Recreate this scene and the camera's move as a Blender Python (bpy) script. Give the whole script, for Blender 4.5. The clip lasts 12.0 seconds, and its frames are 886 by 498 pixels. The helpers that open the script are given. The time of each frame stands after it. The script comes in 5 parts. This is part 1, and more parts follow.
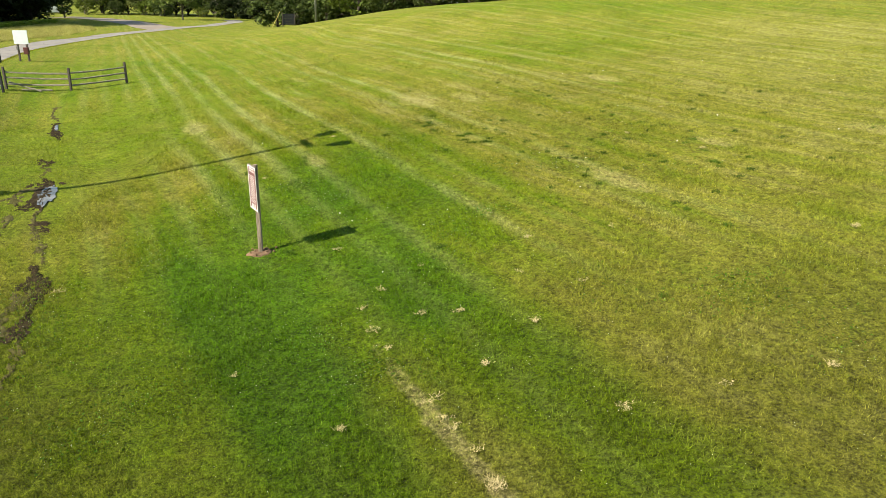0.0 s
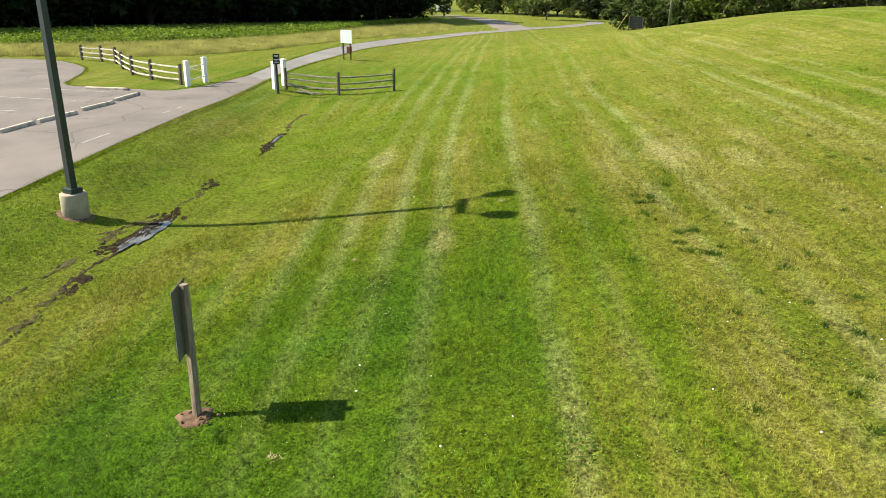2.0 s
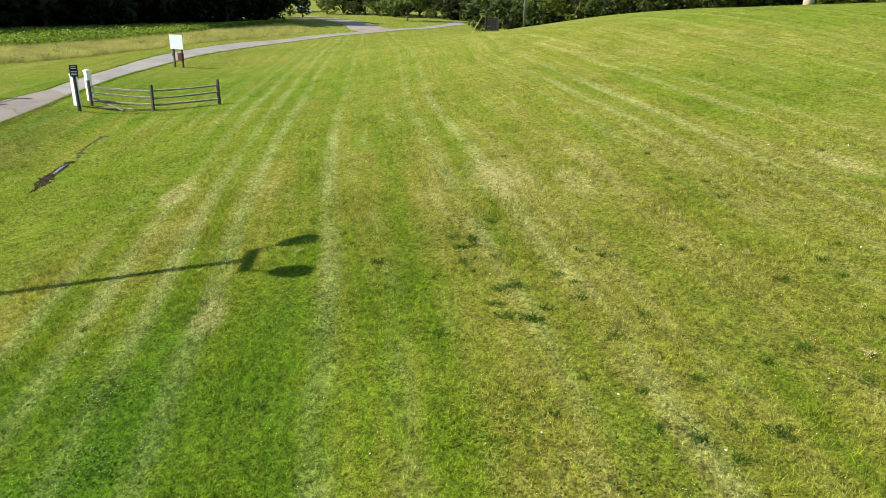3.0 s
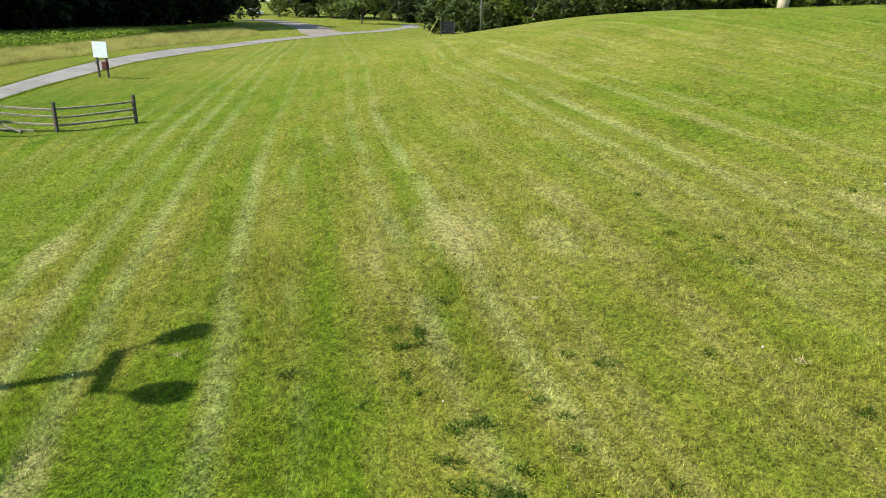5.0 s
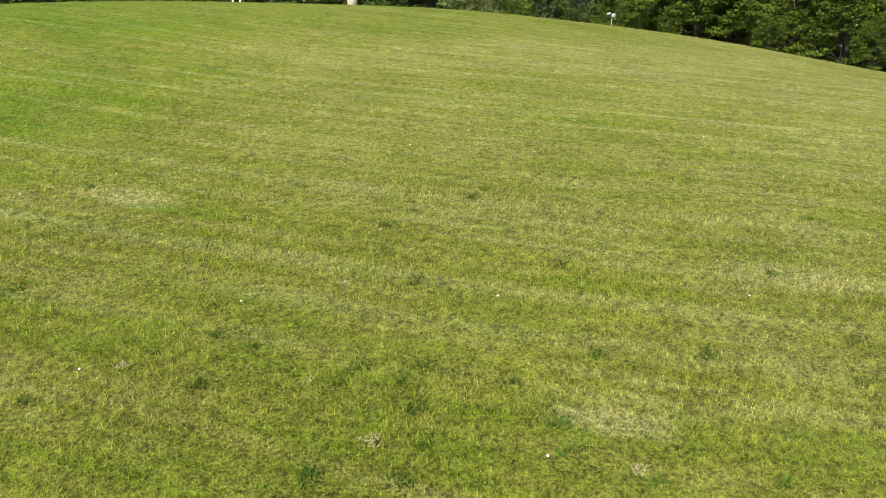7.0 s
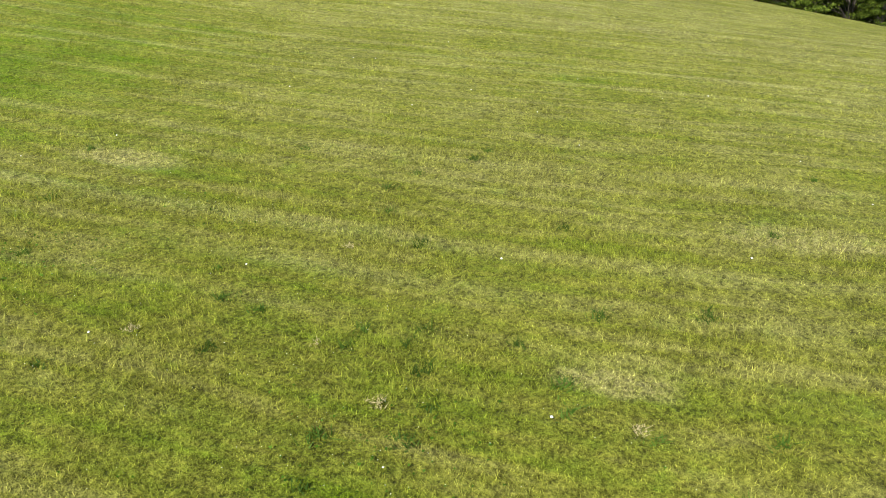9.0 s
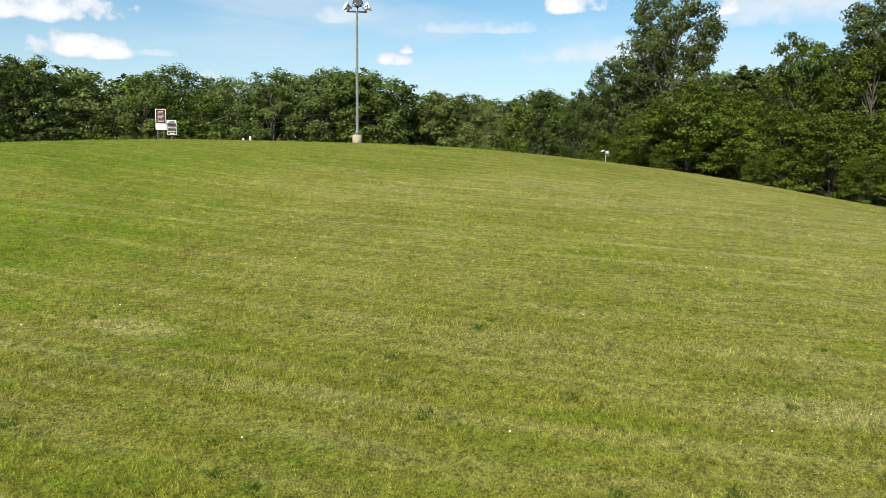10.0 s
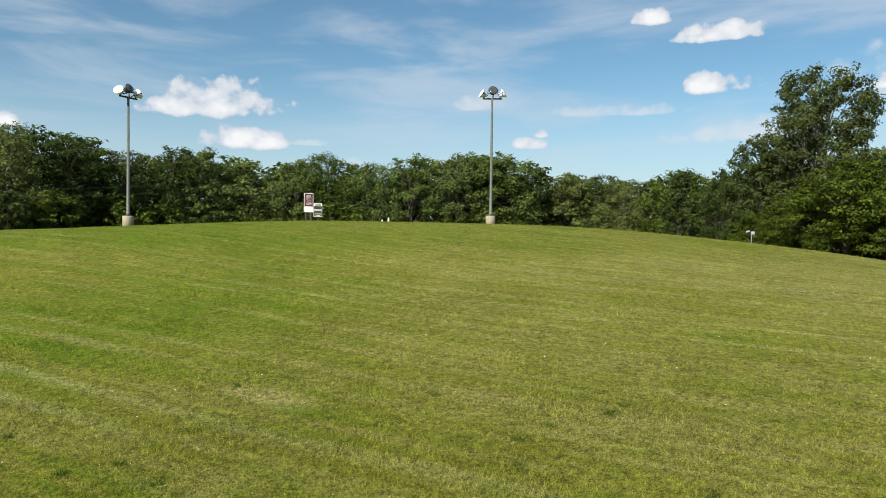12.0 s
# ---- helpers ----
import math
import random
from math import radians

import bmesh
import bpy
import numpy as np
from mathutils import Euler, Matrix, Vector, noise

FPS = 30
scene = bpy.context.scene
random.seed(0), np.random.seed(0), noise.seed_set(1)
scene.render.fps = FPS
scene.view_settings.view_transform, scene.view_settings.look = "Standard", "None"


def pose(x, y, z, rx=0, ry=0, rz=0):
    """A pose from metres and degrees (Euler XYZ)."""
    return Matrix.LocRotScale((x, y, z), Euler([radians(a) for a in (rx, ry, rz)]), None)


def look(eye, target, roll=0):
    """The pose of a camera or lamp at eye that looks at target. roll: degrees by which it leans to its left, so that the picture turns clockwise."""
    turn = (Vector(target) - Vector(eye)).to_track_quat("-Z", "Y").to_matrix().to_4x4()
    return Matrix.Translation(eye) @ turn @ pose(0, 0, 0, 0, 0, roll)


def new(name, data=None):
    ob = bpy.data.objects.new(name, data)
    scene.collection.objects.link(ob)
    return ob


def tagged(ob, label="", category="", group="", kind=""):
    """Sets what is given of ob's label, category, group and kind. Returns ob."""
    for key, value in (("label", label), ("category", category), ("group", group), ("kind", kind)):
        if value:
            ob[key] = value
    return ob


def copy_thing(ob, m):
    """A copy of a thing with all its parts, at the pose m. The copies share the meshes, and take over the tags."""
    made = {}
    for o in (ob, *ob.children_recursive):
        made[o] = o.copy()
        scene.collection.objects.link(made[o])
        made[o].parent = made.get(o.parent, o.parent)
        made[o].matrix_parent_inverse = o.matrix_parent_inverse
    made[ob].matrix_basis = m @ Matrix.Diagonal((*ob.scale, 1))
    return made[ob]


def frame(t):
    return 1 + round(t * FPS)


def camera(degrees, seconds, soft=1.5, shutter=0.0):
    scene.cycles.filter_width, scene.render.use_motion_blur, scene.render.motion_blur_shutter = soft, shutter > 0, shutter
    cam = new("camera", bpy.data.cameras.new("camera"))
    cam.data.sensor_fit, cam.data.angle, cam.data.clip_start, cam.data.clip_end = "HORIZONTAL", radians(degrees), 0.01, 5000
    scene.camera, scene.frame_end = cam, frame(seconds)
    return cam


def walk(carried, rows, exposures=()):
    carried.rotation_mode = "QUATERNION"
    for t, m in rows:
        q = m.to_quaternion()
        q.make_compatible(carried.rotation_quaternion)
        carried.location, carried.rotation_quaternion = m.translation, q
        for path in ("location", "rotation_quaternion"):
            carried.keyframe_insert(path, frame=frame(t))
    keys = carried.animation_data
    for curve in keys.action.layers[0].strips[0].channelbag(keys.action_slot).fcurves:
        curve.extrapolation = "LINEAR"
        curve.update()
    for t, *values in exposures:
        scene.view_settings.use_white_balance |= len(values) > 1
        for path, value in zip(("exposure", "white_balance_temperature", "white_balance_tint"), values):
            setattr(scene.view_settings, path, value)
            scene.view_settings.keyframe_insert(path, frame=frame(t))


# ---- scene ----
cam = camera(64.8, 12.0, soft=0.6, shutter=0.0)
PATH = [
    (0, (0.231, -0.359, 4.557), (0.125, 9.075, 1.242), 0.89),
    (0.2, (0.772, 0.424, 4.579), (0.026, 9.823, 1.245), 0.77),
    (0.5, (1.353, 1.584, 4.593), (0.568, 10.985, 1.275), 0.98),
    (0.7, (1.759, 2.261, 4.708), (0.676, 11.621, 1.358), 0.89),
    (1, (2.119, 3.683, 4.714), (-0.673, 12.676, 1.347), 1.15),
    (1.2, (2.406, 4.702, 4.709), (-1.094, 13.439, 1.333), 1.15),
    (1.5, (2.736, 5.995, 4.752), (-0.927, 14.662, 1.366), 1.14),
    (1.7, (2.842, 6.948, 4.769), (-1.260, 15.416, 1.383), 1.28),
    (2, (2.999, 8.513, 4.811), (-1.681, 16.671, 1.414), 1.20),
    (2.2, (3.056, 9.511, 4.846), (-1.662, 17.648, 1.454), 1.17),
    (2.5, (3.128, 10.755, 4.903), (-1.568, 18.908, 1.515), 1.28),
    (2.7, (3.198, 11.391, 4.924), (-0.823, 19.901, 1.547), 1.34),
    (3, (3.160, 11.957, 4.961), (0.016, 20.836, 1.601), 1.33),
    (3.2, (3.116, 12.225, 4.967), (0.034, 21.127, 1.612), 1.36),
    (4.8, (2.334, 15.305, 5.022), (-0.550, 24.280, 1.687), 1.28),
    (5, (2.198, 15.738, 5.033), (-0.428, 24.796, 1.707), 1.25),
    (5.5, (2.024, 16.205, 5.046), (-0.072, 25.402, 1.726), 1.23),
    (5.7, (2.046, 16.268, 5.050), (0.707, 25.610, 1.744), 1.20),
    (6, (1.982, 16.289, 5.044), (1.980, 25.734, 1.761), 1.32),
    (6.2, (1.983, 16.286, 5.047), (2.210, 25.728, 1.764), 1.24),
    (6.5, (2.203, 16.275, 5.011), (4.339, 25.490, 1.770), 1.14),
    (6.6, (2.180, 16.272, 5.003), (5.996, 24.920, 1.750), 1.02),
    (6.7, (2.127, 16.270, 4.999), (7.263, 24.228, 1.790), 0.95),
    (6.8, (2.010, 16.250, 5.000), (7.975, 23.598, 1.835), 0.85),
    (7, (1.882, 16.270, 4.993), (8.466, 23.102, 1.835), 0.75),
    (7.5, (1.834, 16.234, 4.955), (8.414, 23.071, 1.799), 0.70),
    (7.7, (1.834, 16.236, 4.957), (8.412, 23.071, 1.797), 0.70),
    (9.3, (1.840, 16.372, 5.075), (8.275, 23.031, 1.302), 0.72),
    (9.4, (1.850, 16.410, 5.060), (8.412, 23.192, 1.748), 0.75),
    (9.5, (1.860, 16.425, 5.055), (8.515, 23.322, 2.204), 0.72),
    (9.6, (1.877, 16.458, 5.045), (8.623, 23.446, 2.663), 0.78),
    (9.7, (1.870, 16.465, 5.015), (8.680, 23.523, 3.030), 0.78),
    (9.8, (1.858, 16.453, 5.006), (8.697, 23.553, 3.330), 0.74),
    (10, (1.855, 16.454, 4.974), (8.726, 23.593, 3.625), 0.73),
    (10.2, (1.874, 16.464, 4.964), (8.748, 23.615, 3.695), 0.74),
    (10.5, (1.856, 16.456, 4.972), (8.767, 23.661, 4.406), 0.69),
    (10.7, (1.863, 16.446, 4.942), (8.777, 23.665, 4.666), 0.68),
    (11, (1.858, 16.398, 4.936), (8.771, 23.621, 4.728), 0.58),
    (11.5, (1.850, 16.422, 4.920), (8.648, 23.753, 4.717), 0.59),
    (11.6, (1.850, 16.443, 4.924), (8.339, 24.048, 4.713), 0.64),
    (11.7, (1.855, 16.430, 4.926), (7.955, 24.340, 4.712), 0.70),
    (11.8, (1.864, 16.420, 4.926), (7.649, 24.574, 4.712), 0.76),
    (12, (1.900, 16.380, 4.935), (7.333, 24.773, 4.714), 0.72),
]
walk(cam, [(t, look(eye, target, roll)) for t, eye, target, roll in PATH], exposures=[(0.0, 1.22, 7150, 10), (1.2, 1.18, 7100, 10), (2.0, 1.17, 6800, 10), (3.2, 1.12, 6500, 10), (5.5, 1.03, 6250, 10), (7.0, 0.86, 6200, 10), (7.6, 0.83, 6200, 10), (9.3, 0.86, 6250, 10), (9.9, 0.66, 6400, 10), (10.5, 0.55, 6450, 10), (11.2, 0.46, 6450, 10), (12.0, 0.38, 6450, 10)])

# ---- world, sun ----
SUN_AZ, SUN_EL = math.atan2(-0.394, -0.919), radians(37.2)
SUN_DIR = Vector((math.cos(SUN_EL) * math.cos(SUN_AZ), math.cos(SUN_EL) * math.sin(SUN_AZ), math.sin(SUN_EL)))


class Nodes:
    """Small helper that builds node trees."""

    def __init__(self, tree):
        self.tree = tree
        tree.nodes.clear()

    def add(self, kind, inputs=None, **props):
        node = self.tree.nodes.new(kind)
        for key, value in props.items():
            setattr(node, key, value)
        for key, value in (inputs or {}).items():
            self.plug(node.inputs[key], value)
        return node

    def plug(self, socket, value):
        if isinstance(value, bpy.types.NodeSocket):
            self.tree.links.new(value, socket)
        else:
            socket.default_value = value

    def math(self, op, a, b=0.0, c=0.0, clamp=False):
        return self.add("ShaderNodeMath", {0: a, 1: b, 2: c}, operation=op, use_clamp=clamp).outputs[0]

    def vmath(self, op, a, b=(0, 0, 0)):
        node = self.add("ShaderNodeVectorMath", {0: a, 1: b}, operation=op)
        return node.outputs["Value"] if op in ("DOT_PRODUCT", "LENGTH", "DISTANCE") else node.outputs[0]

    def mix(self, fac, a, b, blend="MIX"):
        node = self.add("ShaderNodeMix", data_type="RGBA", blend_type=blend)
        self.plug(node.inputs[0], fac)
        self.plug(node.inputs[6], a)
        self.plug(node.inputs[7], b)
        return node.outputs[2]

    def noise(self, vector, scale, detail=3.0, rough=0.5, distort=0.0):
        return self.add("ShaderNodeTexNoise", {"Vector": vector, "Scale": scale, "Detail": detail, "Roughness": rough, "Distortion": distort}).outputs[0]

    def step(self, value, low, high, to=(0.0, 1.0)):
        node = self.add("ShaderNodeMapRange", {"Value": value, "From Min": low, "From Max": high, "To Min": to[0], "To Max": to[1]}, interpolation_type="SMOOTHSTEP")
        return node.outputs[0]

    def mapped(self, vector, scale=(1, 1, 1), turn=0.0, move=(0, 0, 0)):
        return self.add("ShaderNodeMapping", {"Vector": vector, "Scale": scale, "Rotation": (0, 0, turn), "Location": move}).outputs[0]


def rgb(r, g, b):
    return (r, g, b, 1.0)


world = bpy.data.worlds.new("sky")
scene.world = world
world.use_nodes = True
W = Nodes(world.node_tree)
sky = W.add("ShaderNodeTexSky", sky_type="NISHITA", sun_disc=False, sun_elevation=SUN_EL, sun_rotation=math.pi / 2 - SUN_AZ, altitude=250, air_density=1.0, dust_density=0.4, ozone_density=1.6)
way = W.add("ShaderNodeTexCoord").outputs["Generated"]
split = W.add("ShaderNodeSeparateXYZ", {0: way})
az = W.math("ARCTAN2", split.outputs[0], split.outputs[1])
el = W.math("ARCSINE", split.outputs[2])
flat = W.add("ShaderNodeCombineXYZ", {0: az, 1: el, 2: 0.0}).outputs[0]
# thin high cloud, drawn out along the horizon
veil = W.noise(W.mapped(flat, (3.2, 15.0, 1), 0.12), 1.0, 6, 0.55, 0.4)
veil = W.step(veil, 0.42, 0.68)
high = W.step(el, 0.0, 0.22)
# heaps of cloud: azimuth from +y to +x, elevation, half width, half height, in degrees
HEAPS = [(15.2, 9.5, 5.4, 2.7), (12.8, 9.2, 3.4, 1.8), (16.9, 6.9, 4.0, 1.7), (0.6, 7.4, 1.7, 1.2), (3.9, 5.8, 1.4, 0.8), (39.9, 7.1, 1.7, 0.9), (40.7, 8.0, 0.7, 0.8), (54.3, 14.9, 3.8, 1.2), (52.6, 15.3, 1.6, 1.1), (49.3, 16.4, 1.6, 1.1), (54.4, 11.2, 3.0, 1.5), (72.0, 14.4, 6.4, 2.3), (65.0, 10.6, 1.1, 0.9)]
HEAPS += [(-25, 12, 7, 2.4), (-48, 9, 6, 2.0), (100, 13, 8, 2.6), (128, 10, 6, 2.2), (160, 14, 7, 2.4), (-85, 13, 8, 2.5), (-120, 9, 6, 2.0)]
THIN = [(36.3, 10.2, 4.2, 1.0), (21.9, 7.0, 1.8, 0.5), (25.6, 5.4, 1.9, 0.8), (46.0, 9.6, 7.5, 0.8), (58.0, 7.6, 9.0, 1.6), (69.5, 10.5, 9.0, 4.0)]


def heap_of(rows):
    """How deep a direction lies inside the nearest heap: 1 at its heart, 0 at its rim; flat below, domed above."""
    deep = None
    for a, e, w, h in rows:
        u = W.math("DIVIDE", W.math("SUBTRACT", az, radians(a)), radians(w))
        v = W.math("DIVIDE", W.math("SUBTRACT", el, radians(e)), radians(h))
        v = W.math("MAXIMUM", v, W.math("MULTIPLY", v, -3.0))
        d = W.math("SUBTRACT", 1.0, W.math("ADD", W.math("MULTIPLY", u, u), W.math("MULTIPLY", v, v)))
        deep = d if deep is None else W.math("MAXIMUM", deep, d)
    return deep


def billow(scale, gain):
    cell = W.add("ShaderNodeTexVoronoi", {"Vector": W.vmath("MULTIPLY", flat, (0.8, 1.0, 1.0)), "Scale": scale, "Smoothness": 0.6}, feature="SMOOTH_F1").outputs["Distance"]
    return W.math("MULTIPLY", W.math("SUBTRACT", 0.42, cell), gain)


rough_edge = W.math("MULTIPLY", W.math("SUBTRACT", W.noise(flat, 17.0, 6, 0.6, 0.4), 0.5), 1.3)
fine_edge = W.math("MULTIPLY", W.math("SUBTRACT", W.noise(flat, 70.0, 6, 0.66), 0.5), 0.95)
edge = W.math("ADD", W.math("ADD", rough_edge, fine_edge), W.math("ADD", billow(34.0, 1.3), billow(85.0, 0.6)))
puff = W.math("ADD", heap_of(HEAPS), edge)
mask = W.step(puff, 0.0, 0.42)
core = W.step(puff, 0.15, 1.15)
thin = W.math("MULTIPLY", W.step(W.math("ADD", heap_of(THIN), edge), 0.0, 1.1), 0.6)
clear = W.mix(1.0, sky.outputs[0], rgb(0.93, 1.20, 1.20), "MULTIPLY")
clear = W.mix(W.math("MULTIPLY", W.step(el, 0.24, 0.0), 0.65), clear, rgb(6.6, 7.4, 8.2))
haze = W.mix(W.math("MULTIPLY", veil, W.math("MULTIPLY", high, 0.5)), clear, rgb(7.0, 7.7, 8.4))
haze = W.mix(thin, haze, rgb(8.2, 8.6, 9.0))
cloud = W.mix(core, rgb(7.0, 7.6, 8.4), rgb(10.6, 10.6, 10.6))
both = W.mix(W.math("MULTIPLY", mask, 0.95), haze, cloud)
back = W.add("ShaderNodeBackground", {"Color": both, "Strength": 0.070})
out = W.add("ShaderNodeOutputWorld", {"Surface": back.outputs[0]})

sun = new("sun", bpy.data.lights.new("sun", "SUN"))
sun.data.energy, sun.data.angle, sun.data.color = 5.0, radians(0.53), (1.0, 0.94, 0.84)
sun.matrix_world = look(SUN_DIR * 100, (0, 0, 0))

# ---- shape of the land ----
MOW = Vector((-0.47, 0.883, 0))  # the way the mower drives, along the drive
EDGE_A, EDGE_B = np.array([-15.95, 18.1]), np.array([-27.2, 40.0])  # right edge of the drive
EDGE_DIR = (EDGE_B - EDGE_A) / np.linalg.norm(EDGE_B - EDGE_A)


def dome(x, y, cx, cy, turn, a, b, h, q):
    c, s = math.cos(turn), math.sin(turn)
    u, v = ((x - cx) * c + (y - cy) * s) / a, (-(x - cx) * s + (y - cy) * c) / b
    return h * np.exp(-(np.sqrt(u * u + v * v + 1e-6) ** q))


def smooth(v, low, high):
    t = np.clip((v - low) / (high - low), 0, 1)
    return t * t * (3 - 2 * t)


def drive_z(y):
    """The drive dips gently towards its near end."""
    return -0.035 * np.clip(29.0 - np.asarray(y, float), 0, 16)


def land(x, y):
    """Height of the ground: a broad mown hill, a shallow swale beside the drive, flat ground by the drive and the meadow."""
    x, y = np.asarray(x, float), np.asarray(y, float)
    behind = 1 - smooth(y + 0.35 * x, 110, 150)
    z = -0.764 - 0.006 * np.clip(x, -90, 90) + 0.002 * np.minimum(y, 200) + behind * dome(x, y, 23.584, 86.767, 0.181, 42.322, 75.729, 5.769, 3.427) + behind * dome(x, y, 24.894, 49.194, -0.429, 44.011, 9.602, 1.127, 2.0)
    z = z - 0.562 * np.exp(-(((x + 11.037 + 0.6 * (y - 20)) / 6.233) ** 2)) / (1 + np.exp(np.clip((y - 34) / 2.5, -40, 40)))
    # distance to the right of the drive's edge
    side = (x - EDGE_A[0]) * EDGE_DIR[1] - (y - EDGE_A[1]) * EDGE_DIR[0]
    level = smooth(side, -0.1, 3.2 + np.clip((y - 30) * 0.12, 0, 3))
    far_side = smooth(y, 40, 62)
    level = np.maximum(level, far_side * smooth(x, -42, -26))
    z = (drive_z(y) * (1 - far_side) - 0.02) * (1 - level) + z * level
    z = z + 0.05 * np.sin(x * 0.31 + 1.0) * np.sin(y * 0.23) * level
    return z * (1 - smooth(np.hypot(x, y - 60), 220, 500)) - 2.0 * smooth(np.hypot(x, y - 60), 300, 900)


def ground_at(x, y):
    return float(land(x, y))

# ---- materials ----
def material(name):
    mat = bpy.data.materials.new(name)
    mat.use_nodes = True
    return mat, Nodes(mat.node_tree)


def finish(n, color, rough=0.8, bump=None, bump_dist=0.01, metal=0.0, spec=0.3, sheen=0.0):
    ins = {"Base Color": color, "Roughness": rough, "Metallic": metal, "Specular IOR Level": spec, "Sheen Weight": sheen}
    shader = n.add("ShaderNodeBsdfPrincipled", ins)
    if bump is not None:
        n.plug(shader.inputs["Normal"], n.add("ShaderNodeBump", {"Height": bump, "Distance": bump_dist, "Strength": 1.0}).outputs[0])
    n.add("ShaderNodeOutputMaterial", {"Surface": shader.outputs[0]})


def speckled(name, dark, light, scale=8.0, rough=0.7, bump_dist=0.004, metal=0.0, stretch=(1, 1, 1), spec=0.3, stain=None):
    """Two-scale variation between two colours, with relief."""
    mat, n = material(name)
    at = n.mapped(n.add("ShaderNodeTexCoord").outputs["Object"], stretch)
    broad, fine = n.noise(at, scale, 4, 0.6), n.noise(at, scale * 7.3, 3, 0.6)
    f = n.math("ADD", n.math("MULTIPLY", broad, 0.65), n.math("MULTIPLY", fine, 0.35))
    color = n.mix(n.step(f, 0.3, 0.7), rgb(*dark), rgb(*light))
    if stain:
        color = n.mix(n.step(n.noise(at, scale * 0.35, 3, 0.6), 0.52, 0.68), color, rgb(*stain))
    finish(n, color, rough, f, bump_dist, metal, spec)
    return mat


def lawn_color(n, position):
    """Mown grass: lush and dry turf, mower lines about a metre apart, pale clippings on the lines, clumps and dark gaps."""
    flat = n.vmath("MULTIPLY", position, (1, 1, 0.3))
    sep = n.add("ShaderNodeSeparateXYZ", {0: position})
    px, py = sep.outputs[0], sep.outputs[1]

    def swing(value, gain):
        return n.math("MULTIPLY", n.math("SUBTRACT", value, 0.5), gain)

    def total(*values):
        s = values[0]
        for v in values[1:]:
            s = n.math("ADD", s, v)
        return s

    def spot(x, y, wx, wy):
        return n.vmath("LENGTH", n.vmath("MULTIPLY", n.vmath("SUBTRACT", flat, (x, y, 0.0)), (1 / wx, 1 / wy, 0.0)))

    # along and across the mower's way; its lines swing round on the hill
    bend = n.math("MULTIPLY", n.step(px, 5.0, 20.0, (0.0, 0.20)), n.math("SUBTRACT", py, 28.0))
    fan = n.math("MULTIPLY", n.step(px, -7.0, -14.0, (0.0, -0.05)), n.math("SUBTRACT", py, 30.0))
    wob = total(swing(n.noise(flat, 0.05, 2), 0.9), swing(n.noise(flat, 0.4, 2), 0.10))
    across = total(n.math("MULTIPLY", px, MOW.y), n.math("MULTIPLY", py, -MOW.x), bend, fan, wob)
    along = n.math("ADD", n.math("MULTIPLY", px, MOW.x), n.math("MULTIPLY", py, MOW.y))
    run = n.add("ShaderNodeCombineXYZ", {0: along, 1: across, 2: 0.0}).outputs[0]

    # lush turf on the lower lawn, drier turf up the hill where the mower's lines fade
    lush = spot(-3.0, 14.5, 4.6, 9.0)
    ditch = spot(-14.0, 22.0, 5.0, 14.0)
    damp = spot(-9.0, 31.0, 7.1, 9.1)
    hill = n.step(px, -2.0, 6.0)
    calm = n.math("MULTIPLY", n.math("MULTIPLY", n.step(lush, 0.3, 1.1, (0.3, 1.0)), n.step(py, 10.0, 16.0, (0.15, 1.0))), n.step(ditch, 0.5, 1.4, (0.12, 1.0)))
    # lush bands at the foot of the lawn, with dry turf between
    bands = n.math("MAXIMUM", n.step(n.math("ABSOLUTE", n.math("SUBTRACT", across, 2.1)), 1.5, 0.3), n.step(n.math("ABSOLUTE", n.math("SUBTRACT", across, 5.3)), 1.7, 0.3))
    # one line each 1.02 m, with its own strength, broken along its length
    beat = n.math("DIVIDE", n.math("SUBTRACT", across, 3.98), 1.02)
    near = n.math("ROUND", beat)
    off = n.math("ABSOLUTE", n.math("SUBTRACT", beat, near))
    own = n.add("ShaderNodeTexWhiteNoise", {"W": n.math("ADD", near, 0.37)}, noise_dimensions="1D").outputs[0]
    broken = n.noise(n.mapped(run, (0.24, 0.9, 1), move=(3, 1, 0)), 1.0, 4, 0.65)
    line = n.math("MULTIPLY", n.step(off, 0.33, 0.02), n.step(n.math("ADD", broken, swing(own, 0.42)), 0.38, 0.72))
    line = n.math("MULTIPLY", line, n.math("MULTIPLY", calm, n.math("MULTIPLY", n.step(px, 0.0, 8.0, (1.0, 0.62)), n.math("MULTIPLY", n.step(across, 1.5, 4.5, (0.35, 1.0)), n.step(py, 34.0, 50.0, (1.0, 0.5))))))
    # every second swath lies the other way
    pair = n.math("SINE", n.math("MULTIPLY", beat, math.pi))
    lay = n.math("MULTIPLY", n.math("MULTIPLY", pair, n.math("MULTIPLY", calm, n.step(py, 26.0, 42.0, (1.0, 0.35)))), n.step(px, 0.0, 9.0, (0.08, 0.02)))
    streaks = total(swing(n.noise(n.mapped(run, (0.09, 1.1, 1)), 1.0, 3, 0.55), 0.42), swing(n.noise(n.mapped(run, (0.30, 3.4, 1), move=(7, 3, 0)), 1.0, 3, 0.6), 0.55))
